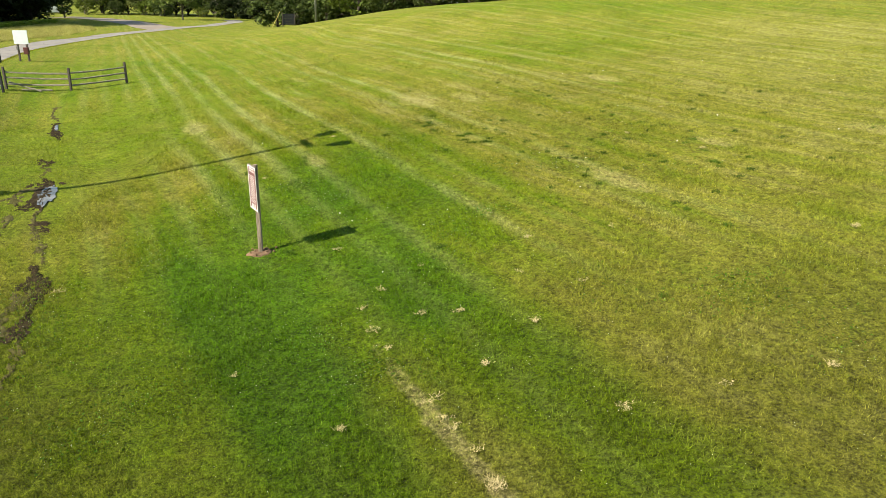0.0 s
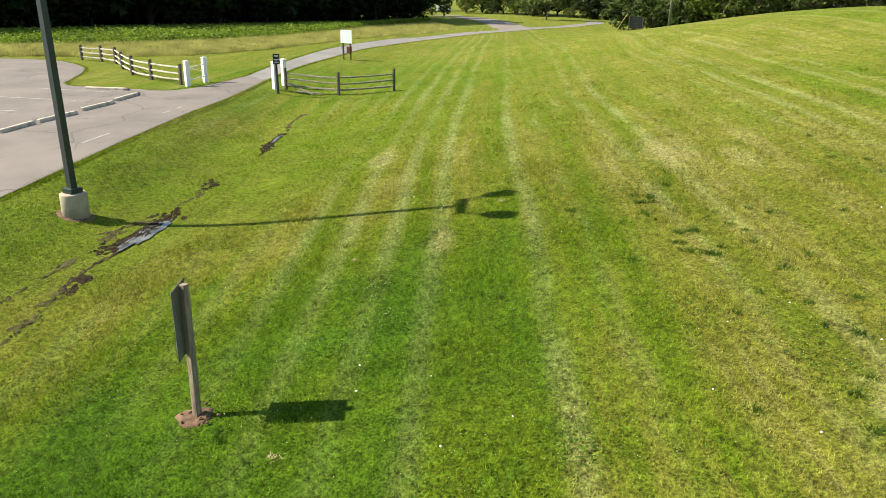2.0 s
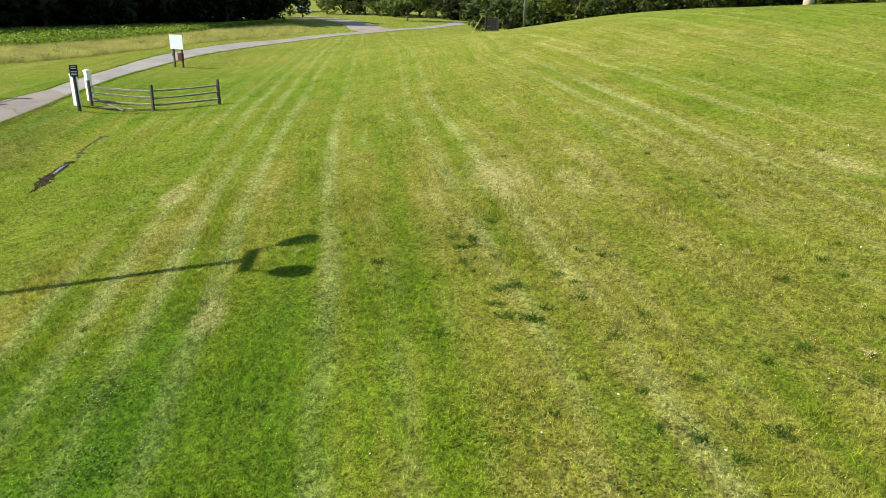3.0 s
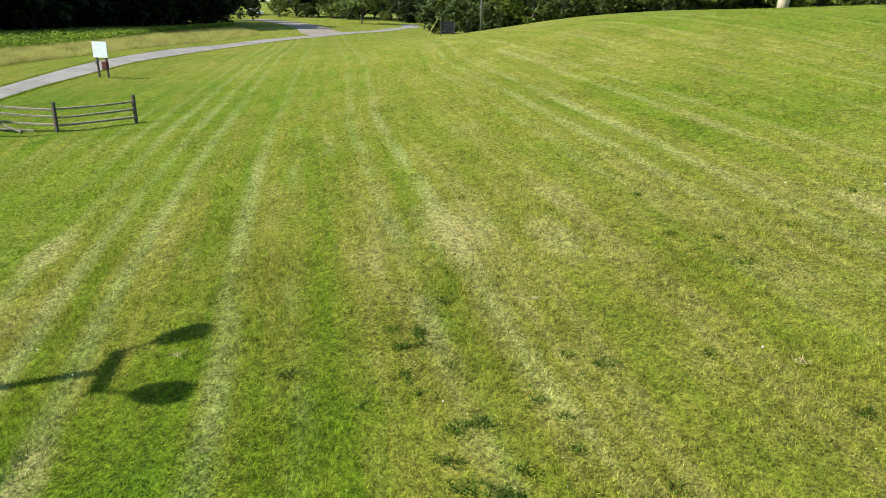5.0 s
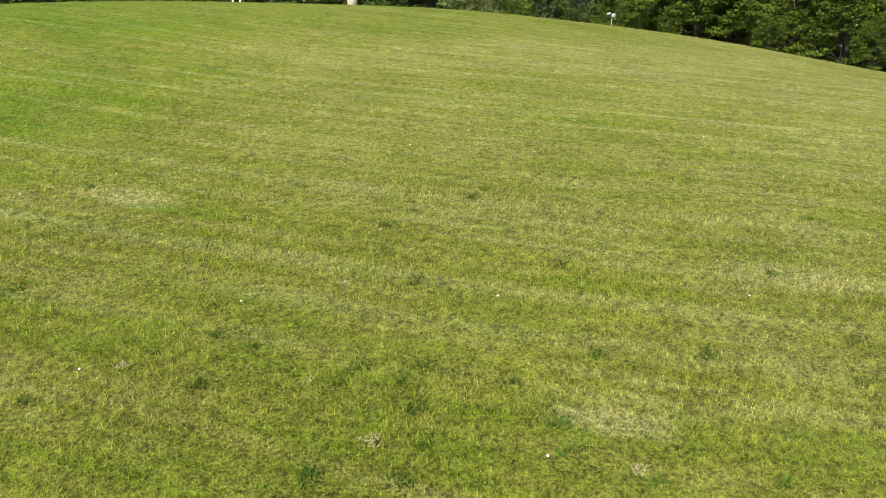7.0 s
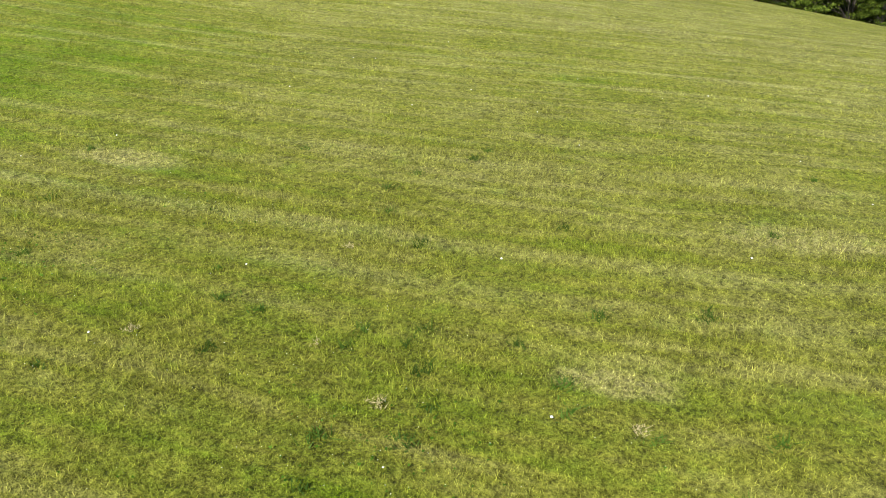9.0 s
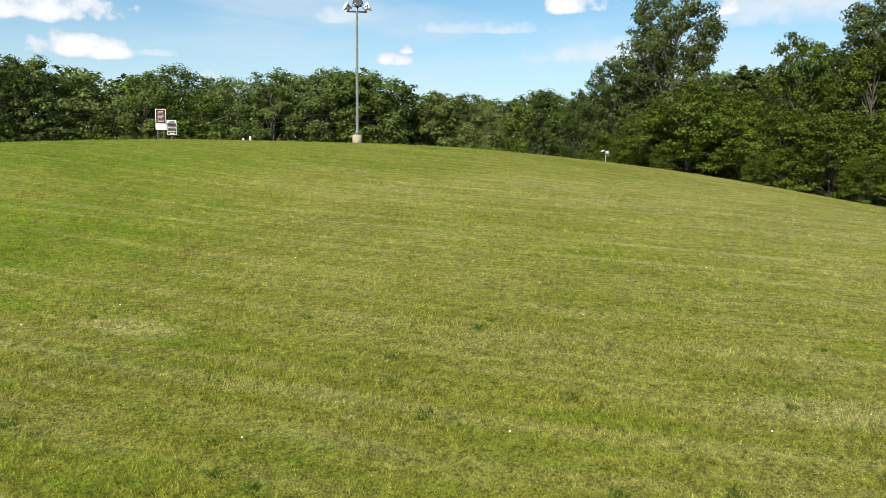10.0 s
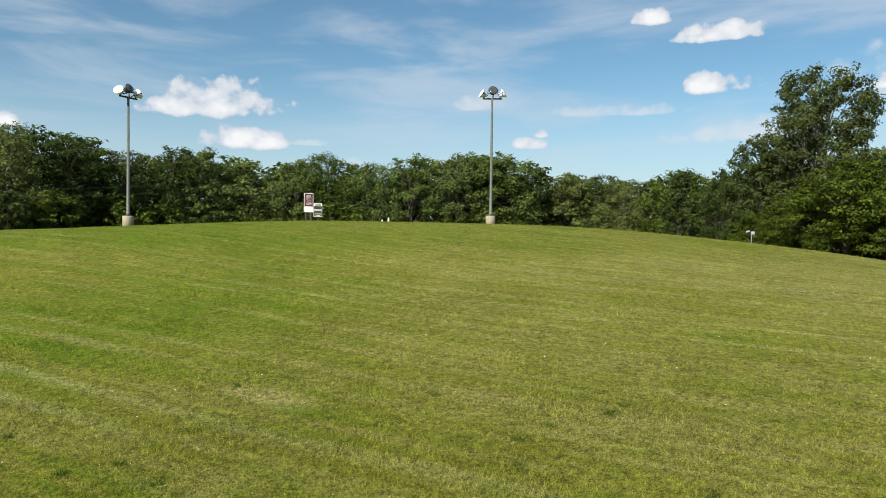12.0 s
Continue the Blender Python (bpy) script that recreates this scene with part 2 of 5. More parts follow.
    dry = total(
        n.step(lush, 0.25, 1.45, (0.07, 0.45)),
        n.math("MULTIPLY", n.step(py, 15.0, 10.0), n.math("ADD", n.math("MULTIPLY", bands, -0.26), -0.03)),
        n.step(py, 15.0, 8.0, (0.0, 0.06)),
        n.step(damp, 1.4, 0.2, (0.0, -0.06)),
        n.math("MULTIPLY", n.step(px, 18.0, 4.0), n.step(py, 30.0, 44.0, (0.0, -0.05))),
        n.step(ditch, 1.3, 0.5, (0.0, -0.15)),
        n.step(spot(0.5, 24.5, 4.5, 6.0), 1.2, 0.3, (0.0, 0.03)),
        n.step(spot(6.0, 39.0, 9.0, 8.0), 1.2, 0.3, (0.0, -0.12)),
        n.step(spot(-24.0, 44.0, 13.0, 16.0), 1.2, 0.4, (0.0, -0.14)),
        n.step(sep.outputs[2], 0.3, 2.2, (0.0, 0.05)),
        n.step(px, 8.0, 30.0, (0.0, 0.09)),
        n.step(sep.outputs[2], 3.6, 4.6, (0.0, -0.16)),
        n.math("MULTIPLY", streaks, calm), lay,
        swing(n.noise(flat, 0.13, 4, 0.6), 0.34),
        swing(n.noise(flat, 0.8, 4, 0.65), 0.28),
        swing(n.noise(flat, 3.0, 4, 0.7), 0.20),
    )
    ramp = n.add("ShaderNodeValToRGB", {0: dry})
    stops = [(0.0, rgb(0.047, 0.100, 0.004)), (0.24, rgb(0.085, 0.126, 0.006)), (0.48, rgb(0.136, 0.142, 0.018)), (0.75, rgb(0.208, 0.196, 0.060)), (1.0, rgb(0.33, 0.30, 0.13))]
    for k, (at, color) in enumerate(stops):
        stop = ramp.color_ramp.elements[k] if k < 2 else ramp.color_ramp.elements.new(at)
        stop.position, stop.color = at, color
    color = ramp.outputs[0]
    # pale clippings: whitish on the lower lawn, straw on the hill
    fleck = n.step(n.noise(flat, 11.0, 3, 0.7), 0.32, 0.66, (0.30, 1.0))
    straw = n.mix(hill, rgb(0.235, 0.255, 0.095), rgb(0.255, 0.245, 0.090))
    color = n.mix(n.math("MULTIPLY", n.math("MULTIPLY", line, fleck), 0.74), color, straw)
    # a worn strip where clippings were dropped, and dry spots
    u = n.math("SUBTRACT", along, 5.8)
    worn = n.vmath("LENGTH", n.add("ShaderNodeCombineXYZ", {0: n.math("DIVIDE", u, 3.0), 1: n.math("DIVIDE", n.math("SUBTRACT", across, 3.6), 0.17), 2: 0.0}).outputs[0])
    bald = n.math("MULTIPLY", n.step(n.math("ADD", worn, swing(n.noise(flat, 3.2, 3, 0.65), 2.0)), 1.15, 0.45), 0.62)
    for x, y, r in [(-3.95, 20.5, 0.55), (-9.9, 27.0, 0.9), (-1.3, 28.2, 1.2), (0.8, 28.0, 0.8), (6.4, 29.6, 0.8), (11.9, 19.2, 0.9), (4.4, 17.0, 0.8), (7.6, 19.6, 0.45)]:
        far = n.math("ADD", n.math("DIVIDE", n.vmath("LENGTH", n.vmath("MULTIPLY", n.vmath("SUBTRACT", run, (x * MOW.x + y * MOW.y, x * MOW.y - y * MOW.x, 0.0)), (0.5, 1.5, 0.0))), r), swing(n.noise(flat, 2.6, 2, 0.6), 0.9))
        bald = n.math("MAXIMUM", bald, n.step(far, 1.0, 0.35, (0.0, 0.5)))
    color = n.mix(n.math("MULTIPLY", bald, fleck), color, rgb(0.34, 0.30, 0.13))
    # greener patches of coarse grass
    green = n.math("MULTIPLY", n.step(n.noise(flat, 1.1, 4, 0.65), 0.58, 0.72), 0.28)
    color = n.mix(green, color, rgb(0.060, 0.118, 0.008))
    tuft = n.noise(flat, 24.0, 3, 0.8)
    clump = n.noise(n.mapped(flat, (1, 1, 1), 0.5), 7.5, 4, 0.72)
    light = total(1.0, swing(tuft, 2.5), swing(clump, 1.7), swing(n.noise(flat, 2.2, 3, 0.65), 0.45), swing(n.noise(flat, 0.35, 3, 0.6), 0.32))
    # dark turf at the lawn's foot, lens and view-angle shade put into its colour
    dusky = n.step(n.math("ADD", py, swing(n.noise(flat, 0.5, 3), 4.0)), 15.0, 6.0, (1.0, 0.60))
    light = n.math("MULTIPLY", n.step(light, 0.2, 2.1, (0.2, 2.1)), dusky)
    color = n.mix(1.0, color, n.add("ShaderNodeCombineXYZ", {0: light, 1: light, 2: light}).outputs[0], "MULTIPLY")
    return color, n.math("ADD", n.math("MULTIPLY", tuft, 0.6), n.math("MULTIPLY", clump, 0.9))


def make_lawn():
    mat, n = material("mown_grass")
    pos = n.add("ShaderNodeNewGeometry").outputs["Position"]
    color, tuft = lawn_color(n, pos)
    # ground colour held lower mid-lawn: shade between the blades put into it
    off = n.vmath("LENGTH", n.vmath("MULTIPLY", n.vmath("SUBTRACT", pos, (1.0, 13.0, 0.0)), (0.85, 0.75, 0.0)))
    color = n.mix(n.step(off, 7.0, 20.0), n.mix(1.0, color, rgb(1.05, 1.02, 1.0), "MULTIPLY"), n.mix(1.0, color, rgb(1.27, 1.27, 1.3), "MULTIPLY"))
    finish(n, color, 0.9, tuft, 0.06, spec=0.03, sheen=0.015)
    return mat


def make_blades():
    mat, n = material("grass_blades")
    geo = n.add("ShaderNodeNewGeometry")
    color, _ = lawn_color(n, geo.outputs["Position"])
    rand = geo.outputs["Random Per Island"]
    color = n.mix(1.0, color, rgb(1.82, 1.82, 1.82), "MULTIPLY")
    color = n.mix(n.math("MULTIPLY", n.step(rand, 0.8, 1.0), 0.2), color, rgb(0.24, 0.24, 0.06))
    color = n.mix(1.0, color, n.mix(rand, rgb(0.70, 0.72, 0.70), rgb(1.24, 1.22, 1.24)), "MULTIPLY")
    a = n.add("ShaderNodeBsdfPrincipled", {"Base Color": color, "Roughness": 0.9, "Specular IOR Level": 0.0})
    b = n.add("ShaderNodeBsdfTranslucent", {"Color": color})
    m = n.add("ShaderNodeMixShader", {0: 0.25, 1: a.outputs[0], 2: b.outputs[0]})
    n.add("ShaderNodeOutputMaterial", {"Surface": m.outputs[0]})
    return mat


def leafy(name, dark, light, warm=None):
    """Leaves: varied from clump to clump and from tree to tree, letting some light through."""
    mat, n = material(name)
    geo, info = n.add("ShaderNodeNewGeometry"), n.add("ShaderNodeObjectInfo")
    rand = geo.outputs["Random Per Island"]
    color = n.mix(rand, rgb(*dark), rgb(*light))
    if warm:
        color = n.mix(n.math("MULTIPLY", n.step(info.outputs["Random"], 0.4, 1.0), 0.6), color, rgb(*warm))
    color = n.mix(1.0, color, n.mix(n.step(n.noise(geo.outputs["Position"], 0.55, 4), 0.3, 0.7), rgb(0.65, 0.65, 0.65), rgb(1.3, 1.3, 1.3)), "MULTIPLY")
    a = n.add("ShaderNodeBsdfPrincipled", {"Base Color": color, "Roughness": 0.65, "Specular IOR Level": 0.12})
    b = n.add("ShaderNodeBsdfTranslucent", {"Color": color})
    m = n.add("ShaderNodeMixShader", {0: 0.4, 1: a.outputs[0], 2: b.outputs[0]})
    n.add("ShaderNodeOutputMaterial", {"Surface": m.outputs[0]})
    return mat


def make_asphalt(name, base, crack=True):
    mat, n = material(name)
    pos = n.add("ShaderNodeNewGeometry").outputs["Position"]
    broad, grain = n.noise(pos, 0.35, 4, 0.6), n.noise(pos, 45.0, 3, 0.7)
    color = n.mix(n.step(broad, 0.3, 0.7), rgb(*[c * 0.82 for c in base]), rgb(*[c * 1.12 for c in base]))
    color = n.mix(n.math("MULTIPLY", n.step(grain, 0.55, 0.75), 0.4), color, rgb(*[c * 1.5 for c in base]))
    color = n.mix(n.math("MULTIPLY", n.step(grain, 0.42, 0.28), 0.5), color, rgb(*[c * 0.55 for c in base]))
    height = grain
    if crack:
        bent = n.vmath("ADD", pos, n.add("ShaderNodeTexNoise", {"Vector": pos, "Scale": 0.8, "Detail": 4.0}).outputs[1])
        cell = n.add("ShaderNodeTexVoronoi", {"Vector": bent, "Scale": 0.30}, feature="DISTANCE_TO_EDGE").outputs["Distance"]
        line = n.math("MULTIPLY", n.step(cell, 0.014, 0.004), n.step(n.noise(pos, 0.2, 2), 0.36, 0.5))
        color = n.mix(n.math("MULTIPLY", line, 0.5), color, rgb(0.045, 0.042, 0.038))
    finish(n, color, 0.85, height, 0.004, spec=0.25)
    return mat


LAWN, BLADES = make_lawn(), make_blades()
ASPHALT = make_asphalt("old_asphalt", (0.182, 0.154, 0.132))
TRAIL = make_asphalt("trail_asphalt", (0.215, 0.20, 0.18))
GRAVEL = make_asphalt("gravel", (0.22, 0.185, 0.15), crack=False)
CONCRETE = speckled("concrete", (0.32, 0.265, 0.18), (0.44, 0.375, 0.27), 3.0, 0.85, 0.006, stain=(0.27, 0.23, 0.17))
STOPS = speckled("kerb_concrete", (0.44, 0.365, 0.27), (0.60, 0.51, 0.395), 4.0, 0.9, 0.008, stain=(0.2, 0.18, 0.15))
GREEN_PAINT = speckled("dark_green_paint", (0.012, 0.022, 0.020), (0.022, 0.036, 0.032), 6.0, 0.42, 0.001, spec=0.5)
GREY_POLE = speckled("weathered_galvanised", (0.11, 0.12, 0.10), (0.17, 0.18, 0.15), 5.0, 0.5, 0.001, 0.2)
LAMP_BLACK = speckled("lamp_housing", (0.02, 0.02, 0.02), (0.04, 0.04, 0.042), 9.0, 0.45, 0.001)
LAMP_WHITE = speckled("lamp_face", (0.74, 0.76, 0.78), (0.86, 0.86, 0.86), 9.0, 0.25, 0.001)
OLD_WOOD = speckled("weathered_wood", (0.16, 0.12, 0.08), (0.36, 0.285, 0.20), 6.0, 0.85, 0.004, stretch=(6, 6, 0.6), stain=(0.10, 0.08, 0.06))
RAIL_WOOD = speckled("grey_rail_wood", (0.13, 0.115, 0.08), (0.30, 0.265, 0.195), 7.0, 0.85, 0.004, stretch=(0.6, 6, 6), stain=(0.07, 0.065, 0.05))
PALE_RAIL = speckled("pale_rail_wood", (0.34, 0.31, 0.26), (0.52, 0.48, 0.41), 7.0, 0.85, 0.004, stretch=(0.6, 6, 6), stain=(0.24, 0.21, 0.17))
DARK_POST = speckled("dark_post_wood", (0.05, 0.042, 0.035), (0.11, 0.09, 0.07), 6.0, 0.85, 0.004, stretch=(6, 6, 0.6))
WHITE_PAINT = speckled("white_paint", (0.76, 0.74, 0.69), (0.88, 0.86, 0.81), 4.0, 0.5, 0.002, stain=(0.56, 0.55, 0.52))
BLACK_PAINT = speckled("black_paint", (0.012, 0.012, 0.014), (0.026, 0.026, 0.028), 6.0, 0.5, 0.001)
BROWN_PAINT = speckled("brown_red_paint", (0.075, 0.022, 0.018), (0.12, 0.036, 0.028), 6.0, 0.6, 0.001)
LETTERING = speckled("pale_lettering", (0.6, 0.6, 0.58), (0.75, 0.74, 0.72), 9.0, 0.6, 0.001)
ALUMINIUM = speckled("sign_back_metal", (0.12, 0.11, 0.095), (0.19, 0.18, 0.155), 5.0, 0.5, 0.001, 0.3)
WHITE_SIGN = speckled("white_sign_face", (0.66, 0.72, 0.71), (0.74, 0.79, 0.78), 3.0, 0.35, 0.001, spec=0.5)
LINE_PAINT = speckled("worn_line_paint", (0.20, 0.185, 0.165), (0.38, 0.36, 0.335), 5.0, 0.8, 0.002)
SOIL = speckled("bare_soil", (0.06, 0.034, 0.018), (0.21, 0.13, 0.075), 6.0, 0.95, 0.03)
MUD = speckled("wet_mud", (0.010, 0.008, 0.005), (0.05, 0.037, 0.019), 7.0, 0.95, 0.03, spec=0.05)
RUT = speckled("drying_mud", (0.036, 0.032, 0.008), (0.095, 0.085, 0.026), 9.0, 0.9, 0.03, spec=0.15)
BARK = speckled("bark", (0.045, 0.036, 0.028), (0.12, 0.10, 0.08), 4.0, 0.9, 0.03, stretch=(3, 3, 0.5))
PALE_BARK = speckled("pale_bark", (0.14, 0.12, 0.10), (0.26, 0.23, 0.19), 4.0, 0.9, 0.02, stretch=(3, 3, 0.5))
LEAF_MID = leafy("leaves_mid_green", (0.060, 0.098, 0.022), (0.190, 0.240, 0.060), (0.215, 0.225, 0.072))
LEAF_DARK = leafy("leaves_dark_green", (0.020, 0.036, 0.008), (0.105, 0.145, 0.034), (0.11, 0.13, 0.038))
LEAF_BRIGHT = leafy("leaves_bright_green", (0.030, 0.052, 0.006), (0.140, 0.192, 0.026), (0.135, 0.165, 0.028))
LEAF_THICKET = leafy("leaves_thicket_green", (0.024, 0.042, 0.005), (0.135, 0.180, 0.018))
LEAF_CROP = leafy("meadow_weeds_green", (0.09, 0.15, 0.010), (0.20, 0.28, 0.03))
MEADOW = leafy("tall_dry_grass", (0.26, 0.265, 0.055), (0.50, 0.46, 0.16))
# leaf and bark colours darkened to hold the shade inside the wood
LEAF_SHADED = leafy("leaves_deep_wood", (0.010, 0.018, 0.005), (0.030, 0.044, 0.012))
SHADED_BARK = speckled("deep_wood_bark", (0.012, 0.010, 0.008), (0.03, 0.026, 0.02), 4.0, 0.9, 0.03, stretch=(3, 3, 0.5))


def make_water():
    mat, n = material("puddle_water")
    pos = n.add("ShaderNodeNewGeometry").outputs["Position"]
    silt = n.mix(n.step(n.noise(pos, 2.0, 4, 0.6), 0.35, 0.65), rgb(0.05, 0.042, 0.03), rgb(0.17, 0.155, 0.13))
    finish(n, silt, 0.12, n.noise(pos, 5.0, 2), 0.004, spec=0.3)
    return mat


WATER = make_water()


# ---- building helpers ----
def mesh_of(name, bm, mat):
    data = bpy.data.meshes.new(name)
    bm.to_mesh(data)
    bm.free()
    data.materials.append(mat)
    return data


def part(name, bm, mat, parent, label=""):
    """One mesh object under a thing or a part."""
    ob = new(name, mesh_of(name, bm, mat))
    ob.parent = parent
    if label:
        ob["label"] = label
    return ob


def thing(name, label, category, group="", at=None):
    ob = new(name)
    ob.empty_display_size = 0.2
    if at is not None:
        ob.matrix_world = at
    return tagged(ob, label, category, group)


def raw(name, verts, faces, mat, parent=None, flat_shade=True):
    """An object from arrays of vertices and of triangles or quads."""
    verts, faces = np.asarray(verts, np.float32), np.asarray(faces, np.int32)
    data = bpy.data.meshes.new(name)
    data.vertices.add(len(verts))
    data.vertices.foreach_set("co", verts.ravel())
    k = faces.shape[1]
    data.loops.add(faces.size)
    data.loops.foreach_set("vertex_index", faces.ravel())
    data.polygons.add(len(faces))
    data.polygons.foreach_set("loop_start", np.arange(0, faces.size, k, dtype=np.int32))
    data.polygons.foreach_set("loop_total", np.full(len(faces), k, np.int32))
    if not flat_shade:
        data.polygons.foreach_set("use_smooth", np.ones(len(faces), bool))
    data.materials.append(mat)
    data.update(calc_edges=True)
    data.validate()
    ob = new(name, data)
    ob.parent = parent
    return ob


def box(bm, size, at=(0, 0, 0), bevel=0.0, turn=None):
    m = Matrix.Translation(at) @ (turn or Matrix.Identity(4)) @ Matrix.Diagonal((*size, 1))
    made = bmesh.ops.create_cube(bm, size=1.0, matrix=m)["verts"]
    if bevel:
        edges = list({e for v in made for e in v.link_edges})
        bmesh.ops.bevel(bm, geom=edges, offset=bevel, segments=2, affect="EDGES", profile=0.6)
    return bm


def tube(bm, points, radii, sides=8, cap=True):
    """A round, tapered tube along points."""
    rings = []
    for i, p in enumerate(points):
        p = Vector(p)
        a = Vector(points[max(i - 1, 0)])
        b = Vector(points[min(i + 1, len(points) - 1)])
        q = (b - a).to_track_quat("Z", "Y")
        rings.append([bm.verts.new(p + q @ Vector((radii[i] * math.cos(k * math.tau / sides), radii[i] * math.sin(k * math.tau / sides), 0))) for k in range(sides)])
    for lo, hi in zip(rings, rings[1:]):
        for k in range(sides):
            f = bm.faces.new((lo[k], lo[(k + 1) % sides], hi[(k + 1) % sides], hi[k]))
            f.smooth = sides > 6
    if cap:
        bm.faces.new(rings[0][::-1])
        bm.faces.new(rings[-1])
    return bm


def lathe(bm, profile, sides=24, at=(0, 0, 0)):
    return tube(bm, [(at[0], at[1], at[2] + z) for _, z in profile], [r for r, _ in profile], sides)


# ---- ground ----
def ticks(spans):
    out = []
    for a, b, step in spans:
        out += list(np.arange(a, b, step))
    return np.array(out + [spans[-1][1]])


gx = ticks([(-3000, -600, 400), (-600, -160, 55), (-160, -60, 4), (-60, -28, 0.8), (-28, 14, 0.4), (14, 60, 0.8), (60, 120, 4), (120, 600, 60), (600, 3000, 400)])
gy = ticks([(-3000, -400, 400), (-400, -40, 40), (-40, -4, 3), (-4, 34, 0.4), (34, 70, 0.8), (70, 130, 2), (130, 240, 6), (240, 600, 60), (600, 3000, 400)])
X, Y = np.meshgrid(gx, gy)
Z = land(X, Y)
nx, ny = len(gx), len(gy)
idx = np.arange(nx * ny).reshape(ny, nx)
quads = np.stack([idx[:-1, :-1], idx[:-1, 1:], idx[1:, 1:], idx[1:, :-1]], -1).reshape(-1, 4)
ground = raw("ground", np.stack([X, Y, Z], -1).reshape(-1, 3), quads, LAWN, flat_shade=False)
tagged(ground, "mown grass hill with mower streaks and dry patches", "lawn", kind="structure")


def strip(name, left, right, mat, label, category, lift=0.05, steps=6, thick=0.0):
    """A paved strip between two edge lines, laid on the land."""
    def fine(line):
        out = []
        for i in range(len(line) - 1):
            p0, p1 = np.array(line[max(i - 1, 0)]), np.array(line[i])
            p2, p3 = np.array(line[i + 1]), np.array(line[min(i + 2, len(line) - 1)])
            for k in range(steps):
                t = k / steps
                out.append(0.5 * (2 * p1 + (p2 - p0) * t + (2 * p0 - 5 * p1 + 4 * p2 - p3) * t * t + (3 * p1 - p0 - 3 * p2 + p3) * t ** 3))
        return np.array(out + [line[-1]])
    a, b = fine(left), fine(right)
    verts, faces, m = [], [], 5
    for p, q in zip(a, b):
        for j in range(m):
            c = p + (q - p) * j / (m - 1)
            verts.append((c[0], c[1], ground_at(*c) + lift))
    for i in range(len(a) - 1):
        for j in range(m - 1):
            faces.append((i * m + j, i * m + j + 1, (i + 1) * m + j + 1, (i + 1) * m + j))
    ob = raw(name, verts, faces, mat, flat_shade=False)
    return tagged(ob, label, category, kind="structure")


def slab(name, outline, z, mat, label, category, thick=0.12):
    """A flat paved sheet with edges."""
    bm = bmesh.new()
    face = bm.faces.new([bm.verts.new((x, y, z)) for x, y in outline])
    face.normal_update()
    if face.normal.z < 0:
        face.normal_flip()
    down = bmesh.ops.extrude_face_region(bm, geom=[face])["geom"]
    for v in [g for g in down if isinstance(g, bmesh.types.BMVert)]:
        v.co.z -= thick
    for cut in (29.0, 13.0):
        bmesh.ops.bisect_plane(bm, geom=bm.verts[:] + bm.edges[:] + bm.faces[:], plane_co=(0, cut, 0), plane_no=(0, 1, 0))
    for v in bm.verts:
        v.co.z += float(drive_z(v.co.y))
    bmesh.ops.triangulate(bm, faces=bm.faces[:], ngon_method="EAR_CLIP")
    bmesh.ops.recalc_face_normals(bm, faces=bm.faces[:])
    ob = new(name, mesh_of(name, bm, mat))
    return tagged(ob, label, category, kind="structure")


def eased(line, steps=5):
    """A smooth line through the corners given."""
    out = []
    for i in range(len(line) - 1):
        p0, p1 = np.array(line[max(i - 1, 0)]), np.array(line[i])
        p2, p3 = np.array(line[i + 1]), np.array(line[min(i + 2, len(line) - 1)])
        for k in range(steps):
            t = k / steps
            q = 0.5 * (2 * p1 + (p2 - p0) * t + (2 * p0 - 5 * p1 + 4 * p2 - p3) * t * t + (3 * p1 - p0 - 3 * p2 + p3) * t ** 3)
            out.append((float(q[0]), float(q[1])))
    return out + [tuple(line[-1])]


drive_edge = [(-5.0, -6.0), (-11.5, 8.2), (-15.95, 18.1), (-18.7, 23.5), (-22.9, 32.4), (-26.9, 39.4)]
island_edge = [(-29.5, 40.6), (-28.2, 37.2), (-27.4, 34.6), (-27.6, 32.9), (-29.0, 32.4), (-33.1, 31.2), (-35.6, 33.0), (-38.8, 35.9), (-42.2, 37.9), (-47.0, 38.9), (-52.0, 36.5), (-60.0, 29.0)]
slab("road", eased(drive_edge) + eased(island_edge) + [(-70.0, 10.0), (-60.0, -25.0), (-20.0, -30.0)], 0.012, ASPHALT, "cracked light grey asphalt drive and car park", "road")
trail_right = [(-26.9, 39.4), (-30.0, 44.9), (-32.8, 50.3), (-35.9, 57.8), (-38.6, 65.4), (-41.2, 74.5), (-43.6, 85.0), (-45.4, 96.0), (-46.6, 110.0), (-46.9, 124.0), (-46.6, 140.0), (-47.2, 155.0), (-49.0, 170.0), (-55.0, 184.0)]
trail_left = [(-29.5, 40.6), (-32.2, 45.0), (-35.4, 50.9), (-39.0, 58.4), (-42.0, 66.0), (-44.6, 75.0), (-46.9, 85.0), (-48.6, 96.0), (-49.8, 110.0), (-50.2, 124.0), (-49.8, 140.0), (-50.5, 155.0), (-52.2, 168.0), (-58.0, 181.0)]
strip("pavement", trail_left, trail_right, TRAIL, "pale grey asphalt trail curving across the grass", "path", 0.035)
strip("pavement_far", [(-50.2, 119.0), (-56.0, 127.0), (-63.0, 139.0), (-72.5, 152.0), (-84.0, 165.0), (-100.0, 178.0)], [(-49.8, 131.0), (-53.5, 136.0), (-60.0, 146.0), (-68.5, 158.0), (-80.5, 171.0), (-97.0, 184.0)], GRAVEL, "pale gravel road leaving the trail", "road", 0.05)


